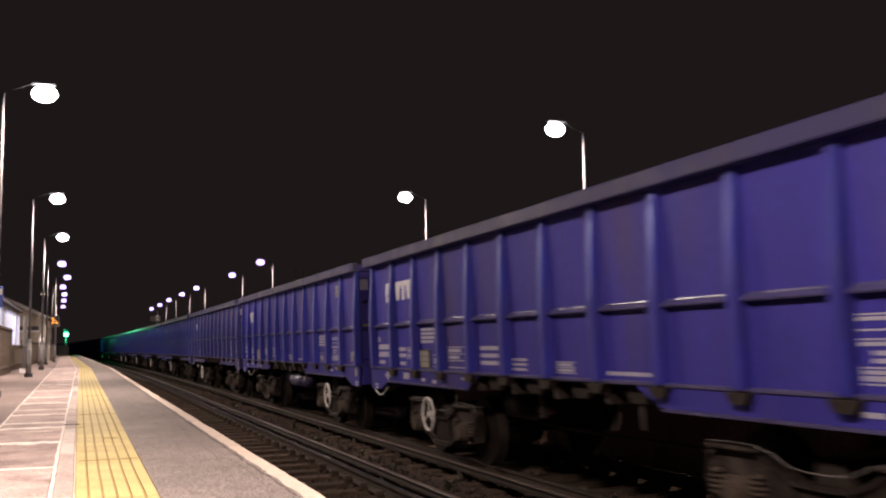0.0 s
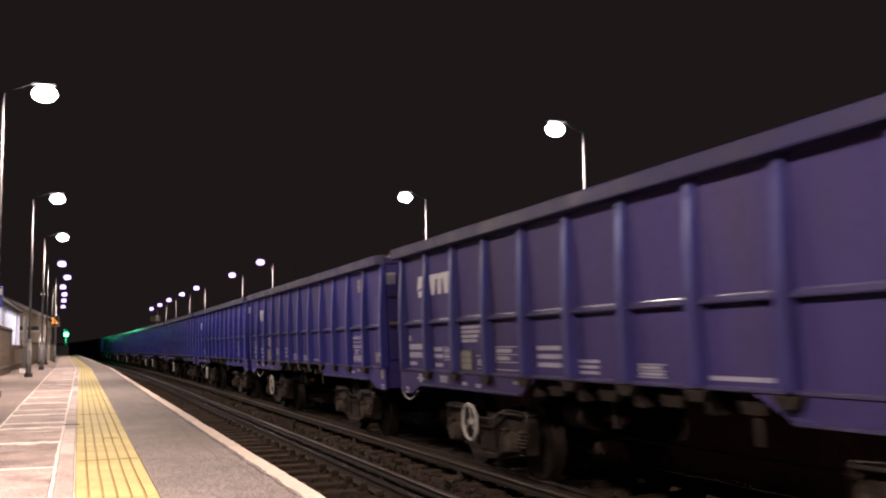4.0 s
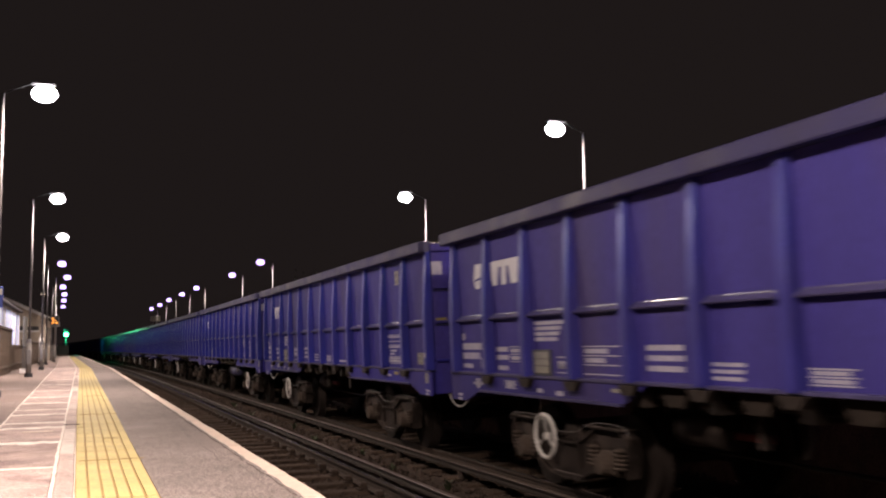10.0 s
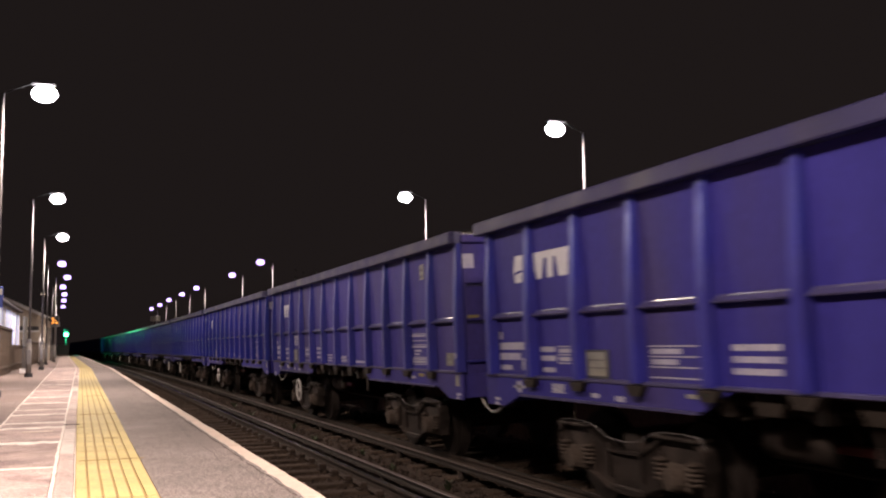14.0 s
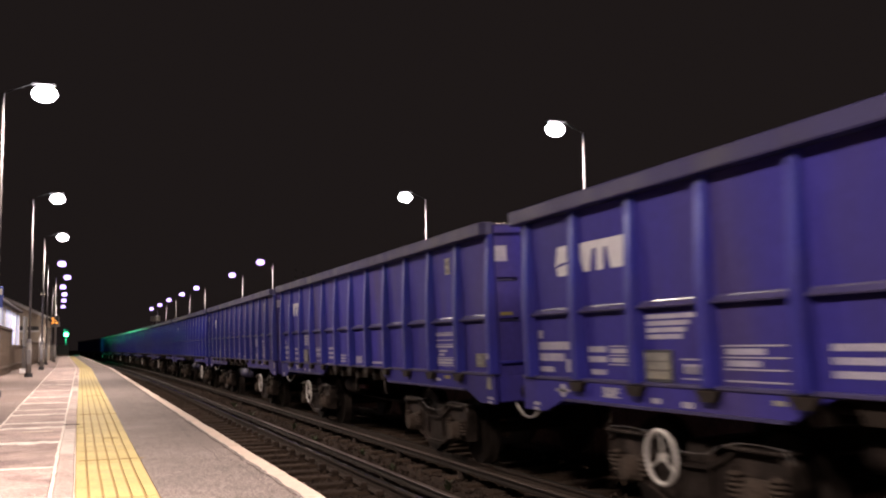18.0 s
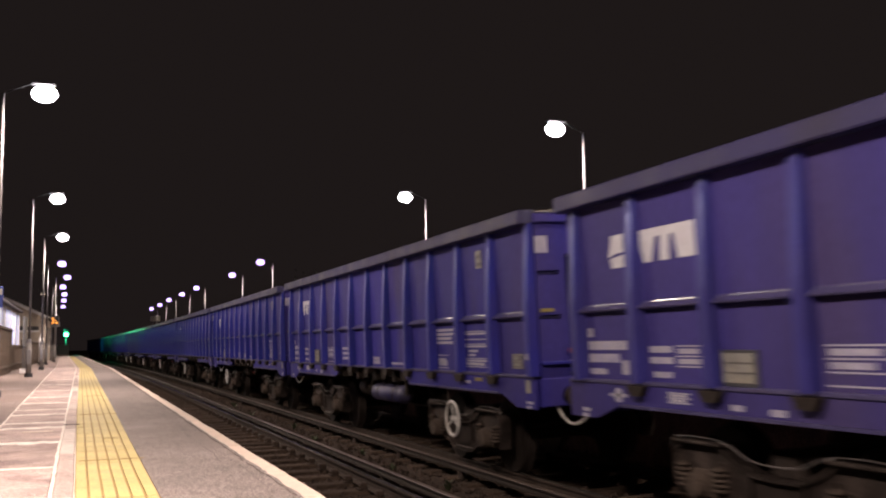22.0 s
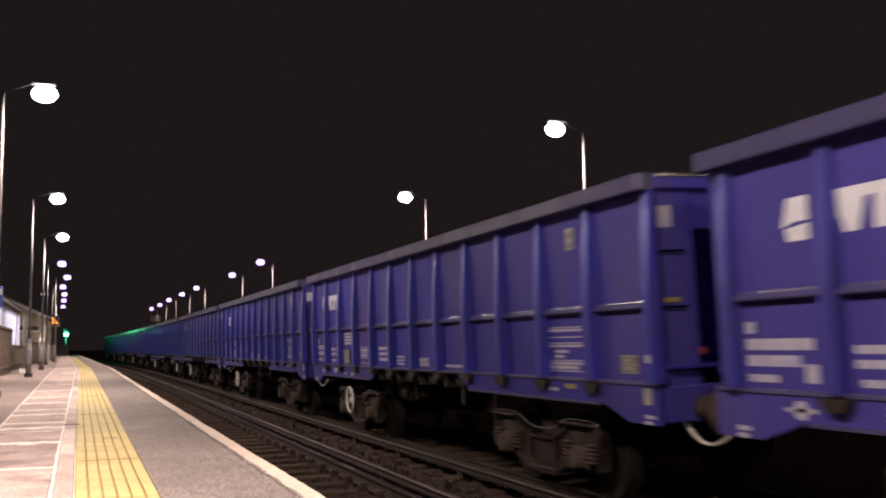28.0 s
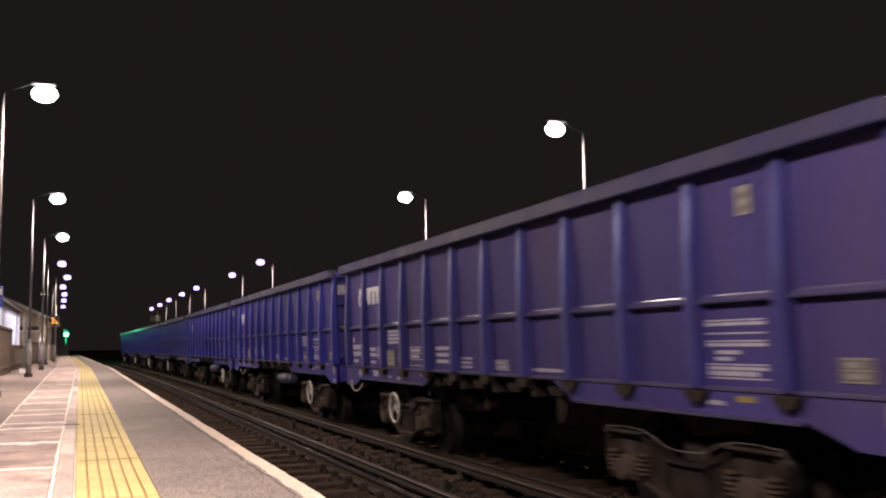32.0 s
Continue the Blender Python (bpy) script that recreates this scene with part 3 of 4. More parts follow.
def fence_run(x, y0, count, top):
    """Close boards on posts and two rails, in one straight run."""
    board_mesh = mesh_of("fence_board", slab(-0.012, 0.012, 0.004, 0.146, 0.03, top - 0.04, 0.003), FENCE)
    post_mesh = mesh_of("fence_post", slab(-0.10, -0.02, -0.05, 0.05, 0.0, top + 0.03, 0.006), FENCE)
    for k in range(count):
        piece("fence_board", board_mesh, fence, (x + (0.018 if k % 2 else 0.0), y0 + 0.152 * k, random.uniform(-0.012, 0.012)))
    for k in range(int(count * 0.152 / 2.4) + 1):
        piece("fence_post", post_mesh, fence, (x, y0 + 2.4 * k, 0))
    for z in (0.25, top - 0.02):
        part("fence_rail", slab(x - 0.06, x + 0.05, y0, y0 + 0.152 * count, z - 0.03, z + 0.03), FENCE, fence)


fence_run(-2.13, 22.0, 82, 1.42)
fence_run(-2.25, 34.8, 56, 0.92)
fence_run(-2.22, 43.6, 96, 1.14)


def pale_building():
    t = thing("waiting_room", "low waiting room clad in pale blue-white panels", "building", at=(-2.42, 20.0, 0))
    part("wall", slab(-3.4, -0.02, 0.0, 23.4, -1.3, 2.28), BEIGE, t)
    for k in range(18):
        glazed = (k * 7) % 5 != 2
        y = 0.05 + 1.295 * k
        pane = part("pane" if glazed else "wall_panel", slab(-0.015, 0.015, y, y + 1.2, 0.86, 2.15, 0.006), PANE_GLOW if glazed else PALE_WALL, t, "frosted pane with added glow" if glazed else "")
        part("glazing_bar", slab(0.0155, 0.028, y, y + 1.2, 1.70, 1.73, 0.002), WHITE, pane)
    batten = mesh_of("batten", slab(0.0, 0.05, -0.045, 0.045, 0.5, 2.2, 0.005), WHITE)
    for k in range(10):
        piece("batten", batten, t, (0, 0.05 + 2.59 * k - 0.0475, 0))
    roof = bmesh.new()
    beam(roof, [(-3.6, 2.285), (0.10, 2.285), (0.10, 2.36), (-1.75, 2.74), (-3.6, 2.36)], -0.3, 23.7)
    part("roof", roof, ROOF, t, "dark low-pitched roof")
    part("gutter", slab(0.102, 0.16, -0.3, 23.7, 2.27, 2.36, 0.015), DARK, t)


pale_building()


def gabled_building():
    t = thing("station_building", "beige rendered station building with a pitched roof", "building", at=(-1.98, 60.0, 0))
    walls = bmesh.new()
    beam(walls, [(-4.9, -1.3), (0.0, -1.3), (0.0, 2.62), (-2.45, 3.80), (-4.9, 2.62)], 0.0, 14.4)
    part("wall", walls, BEIGE, t, "beige rendered walls with a gable end")
    for s in (-1, 1):
        roof = bmesh.new()
        beam(roof, [(-2.45, 3.88), (-2.45 + s * 2.65, 2.60), (-2.45 + s * 2.65, 2.70), (-2.45, 3.98)], -0.35, 14.75)
        part("roof", roof, ROOF, t, "brown pitched roof")
        barge = bmesh.new()
        beam(barge, [(-2.45, 3.74), (-2.45 + s * 2.65, 2.46), (-2.45 + s * 2.65, 2.64), (-2.45, 3.92)], -0.40, -0.352)
        part("barge_board", barge, WHITE, t, "pale barge board along the gable")
    lintel = part("window", slab(-1.45, -0.30, -0.03, -0.002, 1.86, 2.08, 0.006), DARK, t, "dark band of high windows")
    part("frame", slab(-1.50, -0.25, -0.05, -0.031, 1.74, 1.855, 0.005), WHITE, lintel, "white sill band")
    door = part("door", slab(0.002, 0.035, 4.6, 5.6, 0.0, 2.1, 0.01), DARK, t)
    part("handle", rod((0.036, 4.7, 1.0), (0.075, 4.7, 1.0), 0.02), WHITE_STEEL, door)
    for y in (8.0, 12.0):
        w = part("window", slab(0.002, 0.03, y, y + 1.6, 1.0, 2.2, 0.006), DARK, t)
        part("frame", slab(0.0, 0.045, y - 0.06, y + 1.66, 0.92, 0.999, 0.005), WHITE, w)


gabled_building()

# boards and boxes on the platform's back edge
board = thing("notice_board", "pale poster board on two short posts by the fence", "notice board", at=(-1.76, 35.7, 0))
part("panel", slab(-0.03, 0.03, -1.30, 0.45, 0.86, 1.84, 0.008), HOUSING, board)
part("poster", slab(0.031, 0.036, -1.22, 0.39, 0.92, 1.78), LABEL, board)
for s in (-1.2, 0.38):
    part("leg", slab(-0.025, 0.025, s - 0.025, s + 0.025, 0, 0.87), GALV, board)
name_sign = thing("name_sign", "small blue and white sign fixed to a lamp post", "sign", at=(-1.24, 16.9, 1.43))
part("sign_plate", slab(-0.20, 0.06, -0.02, 0.0, 0.0, 0.34, 0.004), SIGN_BLUE, name_sign)
part("sign_stripe", slab(-0.19, 0.05, -0.025, -0.0205, 0.20, 0.30), WHITE, name_sign, "white band for lettering")
part("bracket", slab(-0.06, 0.06, 0.0, 0.07, 0.12, 0.17), GALV, name_sign)
low_box = thing("salt_bin", "low pale plastic bin at the foot of the fence", "bin", at=(-1.70, 33.85, 0))
part("body", slab(-0.11, 0.07, -0.2, 0.2, 0, 0.12, 0.02), WHITE, low_box)
part("lid", slab(-0.12, 0.08, -0.21, 0.21, 0.122, 0.145, 0.008), WHITE, low_box)

bollard = thing("white_post", "short white post with a dark foot", "post", at=(-1.84, 52.1, 0))
part("shaft", rod((0, 0, 0.14), (0, 0, 1.32), 0.12, 0.11, 14), WHITE, bollard, "", True)
part("cap", rod((0, 0, 1.32), (0, 0, 1.56), 0.10, 0.035, 14), WHITE, bollard)
part("foot", rod((0, 0, 0), (0, 0, 0.14), 0.15, 0.14, 14), DARK, bollard)

display = thing("departure_display", "dark departure display with glowing amber rows on a mast", "display", at=(-1.64, 69.0, 0))
part("mast", rod((-0.2, 0.14, 0), (-0.2, 0.14, 3.1), 0.05), GALV, display)
case = part("case", slab(-0.28, 0.28, -0.09, 0.09, 2.38, 2.97, 0.02), DARK, display)
for k in range(3):
    part("display_row", slab(-0.22, 0.19 - 0.11 * k, -0.096, -0.0905, 2.46 + 0.14 * k, 2.55 + 0.14 * k), AMBER_GLOW, case, "glowing amber row")
part("bracket", slab(-0.22, -0.18, 0.091, 0.12, 2.5, 2.85), GALV, display)

dim = thing("wall_lamp", "small dim warm lamp on a slim post", "street lamp", at=(-2.0, 57.0, 0))
part("pole", rod((0, 0, 0), (0, 0, 3.8), 0.04), GALV, dim)
part("shade", rod((0, 0, 3.8), (0, 0, 3.93), 0.07, 0.18, 14), DARK, dim)
part("bulb", rod((0.0, -0.05, 3.73), (0.0, -0.05, 3.798), 0.09, 0.10, 14), WARM_GLOW, dim, "dim warm glow")
for x, y, h in ((-2.0, 76.2, 3.0), (-2.13, 95.1, 3.4)):
    post = thing("sign_post", "slim post with a small sign seen edge-on", "post", "sign posts", at=(x, y, 0))
    part("pole", rod((0, 0, 0), (0, 0, h), 0.045), GALV, post)
    part("sign_plate", slab(-0.3, 0.3, -0.07, -0.046, h - 0.6, h - 0.1, 0.004), GALV, post)

cabinet = thing("relay_cabinet", "grey-green steel equipment cabinet at the platform end", "cabinet", at=(-1.91, 126.0, 0))
part("body", slab(-0.70, 0.58, -0.4, 0.4, 0.10, 1.20, 0.01), CABINET, cabinet)
part("plinth", slab(-0.75, 0.63, -0.44, 0.44, 0, 0.10), CONCRETE, cabinet)
part("top", slab(-0.75, 0.63, -0.45, 0.45, 1.202, 1.27, 0.01), CABINET, cabinet)
for s in (-0.68, -0.05):
    d = part("door", slab(s, s + 0.61, -0.418, -0.402, 0.15, 1.17, 0.004), CABINET, cabinet)
    part("handle", slab(s + 0.5, s + 0.53, -0.44, -0.419, 0.6, 0.8), DARK, d)

# ---- green signal ----
signal = thing("railway_signal", "colour-light signal showing green beyond the platform end", "signal", at=(-1.79, 135.0, -1.32))
part("post", rod((0, 0, 0), (0, 0, 3.60), 0.08), GALV, signal)
head = part("head", slab(-0.32, 0.32, -0.02, 0.16, 3.60, 4.60, 0.02), DARK, signal)
part("backboard", slab(-0.40, 0.40, 0.161, 0.18, 3.50, 4.70, 0.01), BLACK, signal)
bm = rod((0, -0.06, 3.97), (0, -0.022, 3.97), 0.27, 0.27, 20)
part("lens", bm, GREEN_GLOW, head, "glowing green lens")
hood = bmesh.new()
tube(hood, (0, -0.30, 3.98), (0, -0.021, 3.98), 0.29, 0.29, 20, False)
part("hood", hood, DARK, head)
green = bpy.data.lights.new("signal_light", "POINT")
green.energy, green.color, green.shadow_soft_size = 480, (0.05, 1.0, 0.45), 0.14
new("signal_light", green).location = (-1.79, 134.4, 2.65)

# a sign under the far lamps, and a back fence there
yellow_sign = thing("way_out_sign", "small pale yellow sign on a post on the opposite platform", "sign", at=(8.1, 115.0, 0))
part("pole", rod((0, 0, 0), (0, 0, 4.5), 0.05), GALV, yellow_sign)
part("sign_plate", slab(-0.7, 0.4, -0.08, -0.052, 3.8, 4.4, 0.005), LABEL, yellow_sign)
back = thing("platform_fence", "plain timber fence behind the opposite platform", "fence", kind="structure")
panel_mesh = mesh_of("fence_panel", slab(-0.03, 0.03, 0.02, 2.48, 0.0, 1.3, 0.01), FENCE)
for k in range(55):
    piece("fence_panel", panel_mesh, back, (10.7 + bend(-18 + 2.5 * k), -18 + 2.5 * k, 0))


def small_tree(x, y, height):
    """A small bushy tree: tapered trunk, limbs and many loose leaves."""
    t = thing("tree", "dark bushy tree behind the opposite platform", "tree", at=(x, y, -1.32))
    part("trunk", bar([(0, 0, 0), (0.08, 0.05, height * 0.3), (0.0, 0.1, height * 0.6)], 0.11), BARK, t)
    rnd = random.Random(8)
    heads = []
    for k in range(7):
        a = k * math.tau / 7 + rnd.uniform(-0.3, 0.3)
        tip = Vector((math.cos(a) * rnd.uniform(0.6, 1.5), math.sin(a) * rnd.uniform(0.6, 1.5), height * rnd.uniform(0.55, 0.95)))
        heads.append(tip)
        part("limb", bar([(0, 0.08, height * 0.45), tip * 0.6 + Vector((0, 0, height * 0.22)), tip], 0.035, 6), BARK, t)
    bm = bmesh.new()
    for k in range(1500):
        c = rnd.choice(heads) + Vector((rnd.gauss(0, 0.42), rnd.gauss(0, 0.42), rnd.gauss(0, 0.38)))
        u = Vector((rnd.gauss(0, 1), rnd.gauss(0, 1), rnd.gauss(0, 1))).normalized() * rnd.uniform(0.05, 0.10)
        v = u.orthogonal().normalized() * u.length * 0.5
        bm.faces.new([bm.verts.new(c + d) for d in (u, v, -u, -v)])
    tagged(part("crown", bm, LEAF, t, "ragged crown of small leaves"), kind="stuff")


small_tree(12.2, 52.5, 5.5)


# ---- the train ----
HALF = WAGON_BODY / 2
BAY = 1.069
SILL, TOP = 1.30, 3.135
EAVE = 2.975        # underside of the top rail


def post_y(k):
    """Posts count from the far end."""
    return HALF - 0.235 - BAY * k


def bay_y(k):
    """Where the painted markings of bay k are set out from."""
    return HALF - 0.04 - 1.085 * k


def bogie_mesh_set():
    """Meshes of one bogie, shared by all."""
    m = {}
    half = [(0.0, 0.60), (0.28, 0.61), (0.50, 0.70), (0.66, 0.79), (1.16, 0.79), (1.27, 0.72), (1.30, 0.56), (1.24, 0.36), (1.15, 0.36), (1.13, 0.58), (0.67, 0.58), (0.65, 0.36), (0.52, 0.33), (0.30, 0.24), (0.0, 0.22)]
    outline = half + [(-y, z) for y, z in half[-2:0:-1]]
    bm = plate(bmesh.new(), outline, -0.05, 0.05)
    box(bm, -0.09, 0.09, -0.30, 0.30, 0.22, 0.27, 0.01)
    box(bm, -0.13, 0.085, -1.24, -0.60, 0.785, 0.815, 0.008)
    box(bm, -0.13, 0.085, 0.60, 1.24, 0.785, 0.815, 0.008)
    # dusty flanges along the top and the belly, and stiffening ribs
    for pts in (half[:8], half[-4:]):
        for sgn in (-1, 1):
            for (ya, za), (yb, zb) in zip(pts, pts[1:]):
                q = [(ya * sgn, za), (yb * sgn, zb), (yb * sgn, zb - 0.022), (ya * sgn, za - 0.022)]
                plate(bm, q, -0.095, 0.06)
    for y in (-0.62, -0.3, 0.3, 0.62):
        box(bm, -0.085, -0.05, y - 0.012, y + 0.012, 0.34, 0.66)
    m["side_frame"] = mesh_of("side_frame", bm, GREASE)
    bm = slab(-0.10, 0.08, -0.17, 0.17, 0.34, 0.58, 0.03)
    tube(bm, (-0.10, 0, 0.46), (-0.19, 0, 0.46), 0.13, 0.10, 14)
    m["axle_box"] = mesh_of("axle_box", bm, SPRING)
    bm = rod((0, 0, 0.41), (0, 0, 0.62), 0.038, 0.038, 10)
    for i in range(5):
        ring(bm, (0, 0, 0.43 + 0.042 * i), (0.06, 0.03, 1), 0.058, 0.015, 14, 5)
    m["spring"] = mesh_of("spring", bm, SPRING, True)
    bm = slab(-1.0, 1.0, -0.16, 0.16, 0.55, 0.80, 0.03)
    tube(bm, (0, 0, 0.80), (0, 0, 0.94), 0.22, 0.18, 16)
    m["bolster"] = mesh_of("bolster", bm, GREASE)
    bm = bmesh.new()
    for s in (-1, 1):
        tube(bm, (s * 0.69, 0, 0), (s * 0.80, 0, 0), 0.46, 0.455, 32)
        tube(bm, (s * 0.665, 0, 0), (s * 0.69, 0, 0), 0.485, 0.485, 32)
        tube(bm, (s * 0.80, 0, 0), (s * 0.83, 0, 0), 0.17, 0.13, 16)
        for k in range(6):
            a = k * math.tau / 6
            c, d = 0.29 * math.cos(a), 0.29 * math.sin(a)
            tube(bm, (s * 0.799, c, d), (s * 0.808, c, d), 0.045, 0.045, 8)
    tube(bm, (-0.98, 0, 0), (0.98, 0, 0), 0.08, 0.08, 14)
    m["wheelset"] = mesh_of("wheelset", bm, WHEEL)
    half = [(0.12, 0.70), (0.3, 0.72), (0.5, 0.80), (0.7, 0.84), (1.0, 0.845), (1.25, 0.83), (1.32, 0.74)]
    m["pipe"] = mesh_of("pipe", bar([(0, -a, b) for a, b in half[::-1]] + [(0, a, b) for a, b in half], 0.0055, 6), PLATE, True)
    bm = slab(-0.05, 0.05, -0.09, 0.09, 0.26, 0.62, 0.02)
    m["brake_block"] = mesh_of("brake_block", bm, GREASE)
    return m


def handwheel(bm_x, y, z):
    bm = ring(bmesh.new(), (bm_x, y, z), (1, 0, 0), 0.232, 0.020, 30, 8)
    for k in range(3):
        a = radians(90 + 120 * k)
        tube(bm, (bm_x + 0.02, y, z), (bm_x, y + 0.22 * math.cos(a), z + 0.22 * math.sin(a)), 0.010, 0.010, 8)
    tube(bm, (bm_x - 0.01, y, z), (bm_x + 0.05, y, z), 0.035, 0.035, 12)
    return bm


def words(bm, y_far, z, width, height, rows=1, gap=0.035, seed=0, ragged=True):
    """Rows of plain bars in place of lettering; y_far is the end towards the far end of the wagon."""
    rnd = random.Random(seed)
    for r in range(rows):
        w = width * (rnd.uniform(0.7, 1.0) if ragged and r else 1.0)
        yy, zz = y_far, z - r * (height + gap)
        while yy > y_far - w + 0.03:
            d = min(rnd.uniform(0.07, 0.26), yy - (y_far - w))
            box(bm, -0.003, 0.0, yy - d, yy, zz - height, zz)
            yy -= d + rnd.choice((0.003, 0.004, 0.009))
    return bm


def table(bm, y_far, z, width, height, rows, seed=0):
    """A ruled table with bars between its lines."""
    step = height / rows
    for r in range(rows + 1):
        box(bm, -0.003, 0.0, y_far - width, y_far, z - r * step - 0.006, z - r * step + 0.006)
    rnd = random.Random(seed)
    for r in range(rows):
        if rnd.random() < 0.8:
            words(bm, y_far - 0.03, z - r * step - step * 0.25, width * rnd.uniform(0.5, 0.92), step * 0.5, 1, 0, seed + r)
    return bm


def logo():
    """Outlines of a plain white mark and of plain joined blocks on the upper sheets."""
    a, b = bay_y(0) - 0.79, bay_y(1) - 0.20
    z0, z1 = 2.335, 2.64
    shapes = [[(a, z0 + 0.10), (a - 0.07, z1), (a - 0.26, z1), (a - 0.26, z0 + 0.135), (a - 0.12, z0 + 0.135)],
              [(a - 0.03, z0 + 0.09), (a - 0.26, z0 + 0.115), (a - 0.26, z0), (a - 0.05, z0)],
              [(b, z1 - 0.005), (b - 0.87, z1 - 0.005), (b - 0.87, z1 - 0.08), (b - 0.02, z1 - 0.08)]]
    for p, q, r, t in ((0.02, 0.29, 0.22, 0.11), (0.37, 0.51, 0.49, 0.36), (0.57, 0.87, 0.87, 0.63)):
        shapes.append([(b - p, z1 - 0.0795), (b - q, z1 - 0.0795), (b - r, z0 + 0.01), (b - t, z0 + 0.01)])
    return shapes


SIDE = -1.255      # outer face of the side sheets towards the near platform


def wagon(tank):
    """A blue bogie box wagon. Its middle on the rails is the origin; the far end points along +y, the near platform lies at -x.
    tank: the kind with an air tank below, and its handwheel on the other bogie."""
    w = thing("box_wagon", "blue ribbed steel box wagon with " + ("a blue air tank below" if tank else "a white handbrake wheel"), "railway wagon", "wagons of the train")
    for s, label in ((-1, "blue side sheets streaked with dirt"), (1, "")):
        bm = slab(s * 1.255, s * 1.225, -HALF + 0.03, HALF - 0.03, SILL, EAVE + 0.01)
        part("side_sheet", bm, BLUE, w, label)
        bm = bmesh.new()
        loops = []
        for y, cut in ((-HALF - 0.03, 0.06), (-HALF + 0.04, 0.0), (HALF - 0.04, 0.0), (HALF + 0.03, 0.06)):
            o = [(1.40 - cut, EAVE + 0.007), (1.40 - cut, TOP - 0.025), (1.378 - cut, TOP - 0.01 - cut * 0.2), (1.25, TOP - 0.01 - cut * 0.2), (1.24, TOP - 0.04), (1.24, EAVE - 0.008), (1.392 - cut, EAVE - 0.008)]
            loops.append([bm.verts.new((s * x, y, z)) for x, z in o])
        for p, q in zip(loops, loops[1:]):
            for i in range(7):
                bm.faces.new((p[i], p[(i + 1) % 7], q[(i + 1) % 7], q[i]))
        bm.faces.new(loops[0])
        bm.faces.new(loops[-1])
        bmesh.ops.recalc_face_normals(bm, faces=bm.faces[:])
        part("top_chord", bm, BLUE_WORN, w, "scuffed heavy top rail")
        part("sill", slab(min(s * 1.315, s * 1.22), max(s * 1.315, s * 1.22), -HALF + 0.01, HALF - 0.01, SILL - 0.035, SILL, 0.006), RAIL_PAINT, w)
    # posts: hollow ribs with bevelled flanks, wider at the foot and tapering away towards the top
    bm = bmesh.new()
    rows = []
    for z, wide, deep in ((SILL - 0.01, 1.0, 0.115), (2.07, 0.98, 0.111), (2.44, 0.96, 0.088), (2.80, 0.93, 0.056), (EAVE + 0.002, 0.9, 0.054)):
        shape = [(0.0, 0.080), (0.80, 0.066), (1.0, 0.053)]
        rows.append([bm.verts.new((-deep * a, -b * wide, z)) for a, b in shape] + [bm.verts.new((-deep * a, b * wide, z)) for a, b in shape[::-1]])
    for a, b in zip(rows, rows[1:]):
        for i in range(5):
            bm.faces.new((a[i], a[i + 1], b[i + 1], b[i]))
    bm.faces.new(rows[0])
    bm.faces.new(rows[-1][::-1])
    bmesh.ops.recalc_face_normals(bm, faces=bm.faces[:])
    post_mesh_ = mesh_of("post", bm, BLUE_RIB)
    rail_mesh = mesh_of("mid_rail", beam(bmesh.new(), [(0.0, 1.942), (-0.062, 1.942), (-0.068, 1.956), (-0.009, 1.996), (-0.0055, 2.009), (0.0, 2.010)], -BAY + 0.072, -0.072), RAIL_PAINT)
    bm = plate(bmesh.new(), [(-0.15, SILL - 0.036), (0.15, SILL - 0.036), (0.08, SILL - 0.125), (-0.08, SILL - 0.125)], -0.045, 0.05)
    toe_mesh = mesh_of("bracket", bm, GREASE)
    bm = plate(bmesh.new(), [(-0.20, SILL - 0.036), (0.20, SILL - 0.036), (0.13, SILL - 0.21), (-0.13, SILL - 0.21)], -0.02, 0.03)
    gusset_mesh = mesh_of("gusset", bm, DARK_STEEL)
    for side, rz in ((SIDE, 0.0), (-SIDE, 180.0)):
        for k in range(13):
            piece("post", post_mesh_, w, (side, post_y(k), 0), rz)
            if k < 12:
                piece("mid_rail", rail_mesh, w, (side, post_y(k) if rz == 0 else post_y(k + 1), 0), rz)
            if rz == 0 and k not in (0, 12):
                piece("bracket", toe_mesh, w, (side - 0.065, post_y(k), 0))
                if 4 <= k <= 7:
                    piece("gusset", gusset_mesh, w, (side + 0.05, post_y(k) - BAY * 0.5, 0))
    # skirts over the bogies, deeper at the corners
    for e in (-1, 1):
        for s in (-1, 1):
            o = [(e * HALF, SILL - 0.036), (e * HALF, 0.93), (e * (HALF - 0.50), 0.93), (e * (HALF - 0.98), 1.085), (e * (HALF - 4.35), 1.085), (e * (HALF - 4.75), SILL - 0.036)]
            part("skirt", plate(bmesh.new(), o, s * 1.30, s * 1.275), BLUE, w)
            part("skirt_lip", slab(s * 1.30 - 0.03, s * 1.30 + 0.03, min(e * (HALF - 1.0), e * (HALF - 4.3)), max(e * (HALF - 1.0), e * (HALF - 4.3)), 1.06, 1.084), RAIL_PAINT, w)
        # end: corner panels with climbing slots, and a wall set back between them under a top beam
        y = e * HALF
        face = lambda a, b: (min(y + e * a, y + e * b), max(y + e * a, y + e * b))
        part("end_wall", slab(-0.86, 0.86, *face(-0.36, -0.32), 0.98, 2.96), BLUE, w)
        part("end_beam", slab(-0.855, 0.855, *face(-0.318, -0.01), 2.62, 2.972, 0.01), BLUE, w)
        part("end_shelf", slab(-1.22, 1.22, *face(-0.318, 0.055), 1.405, 1.44, 0.006), BLUE_RIB, w)
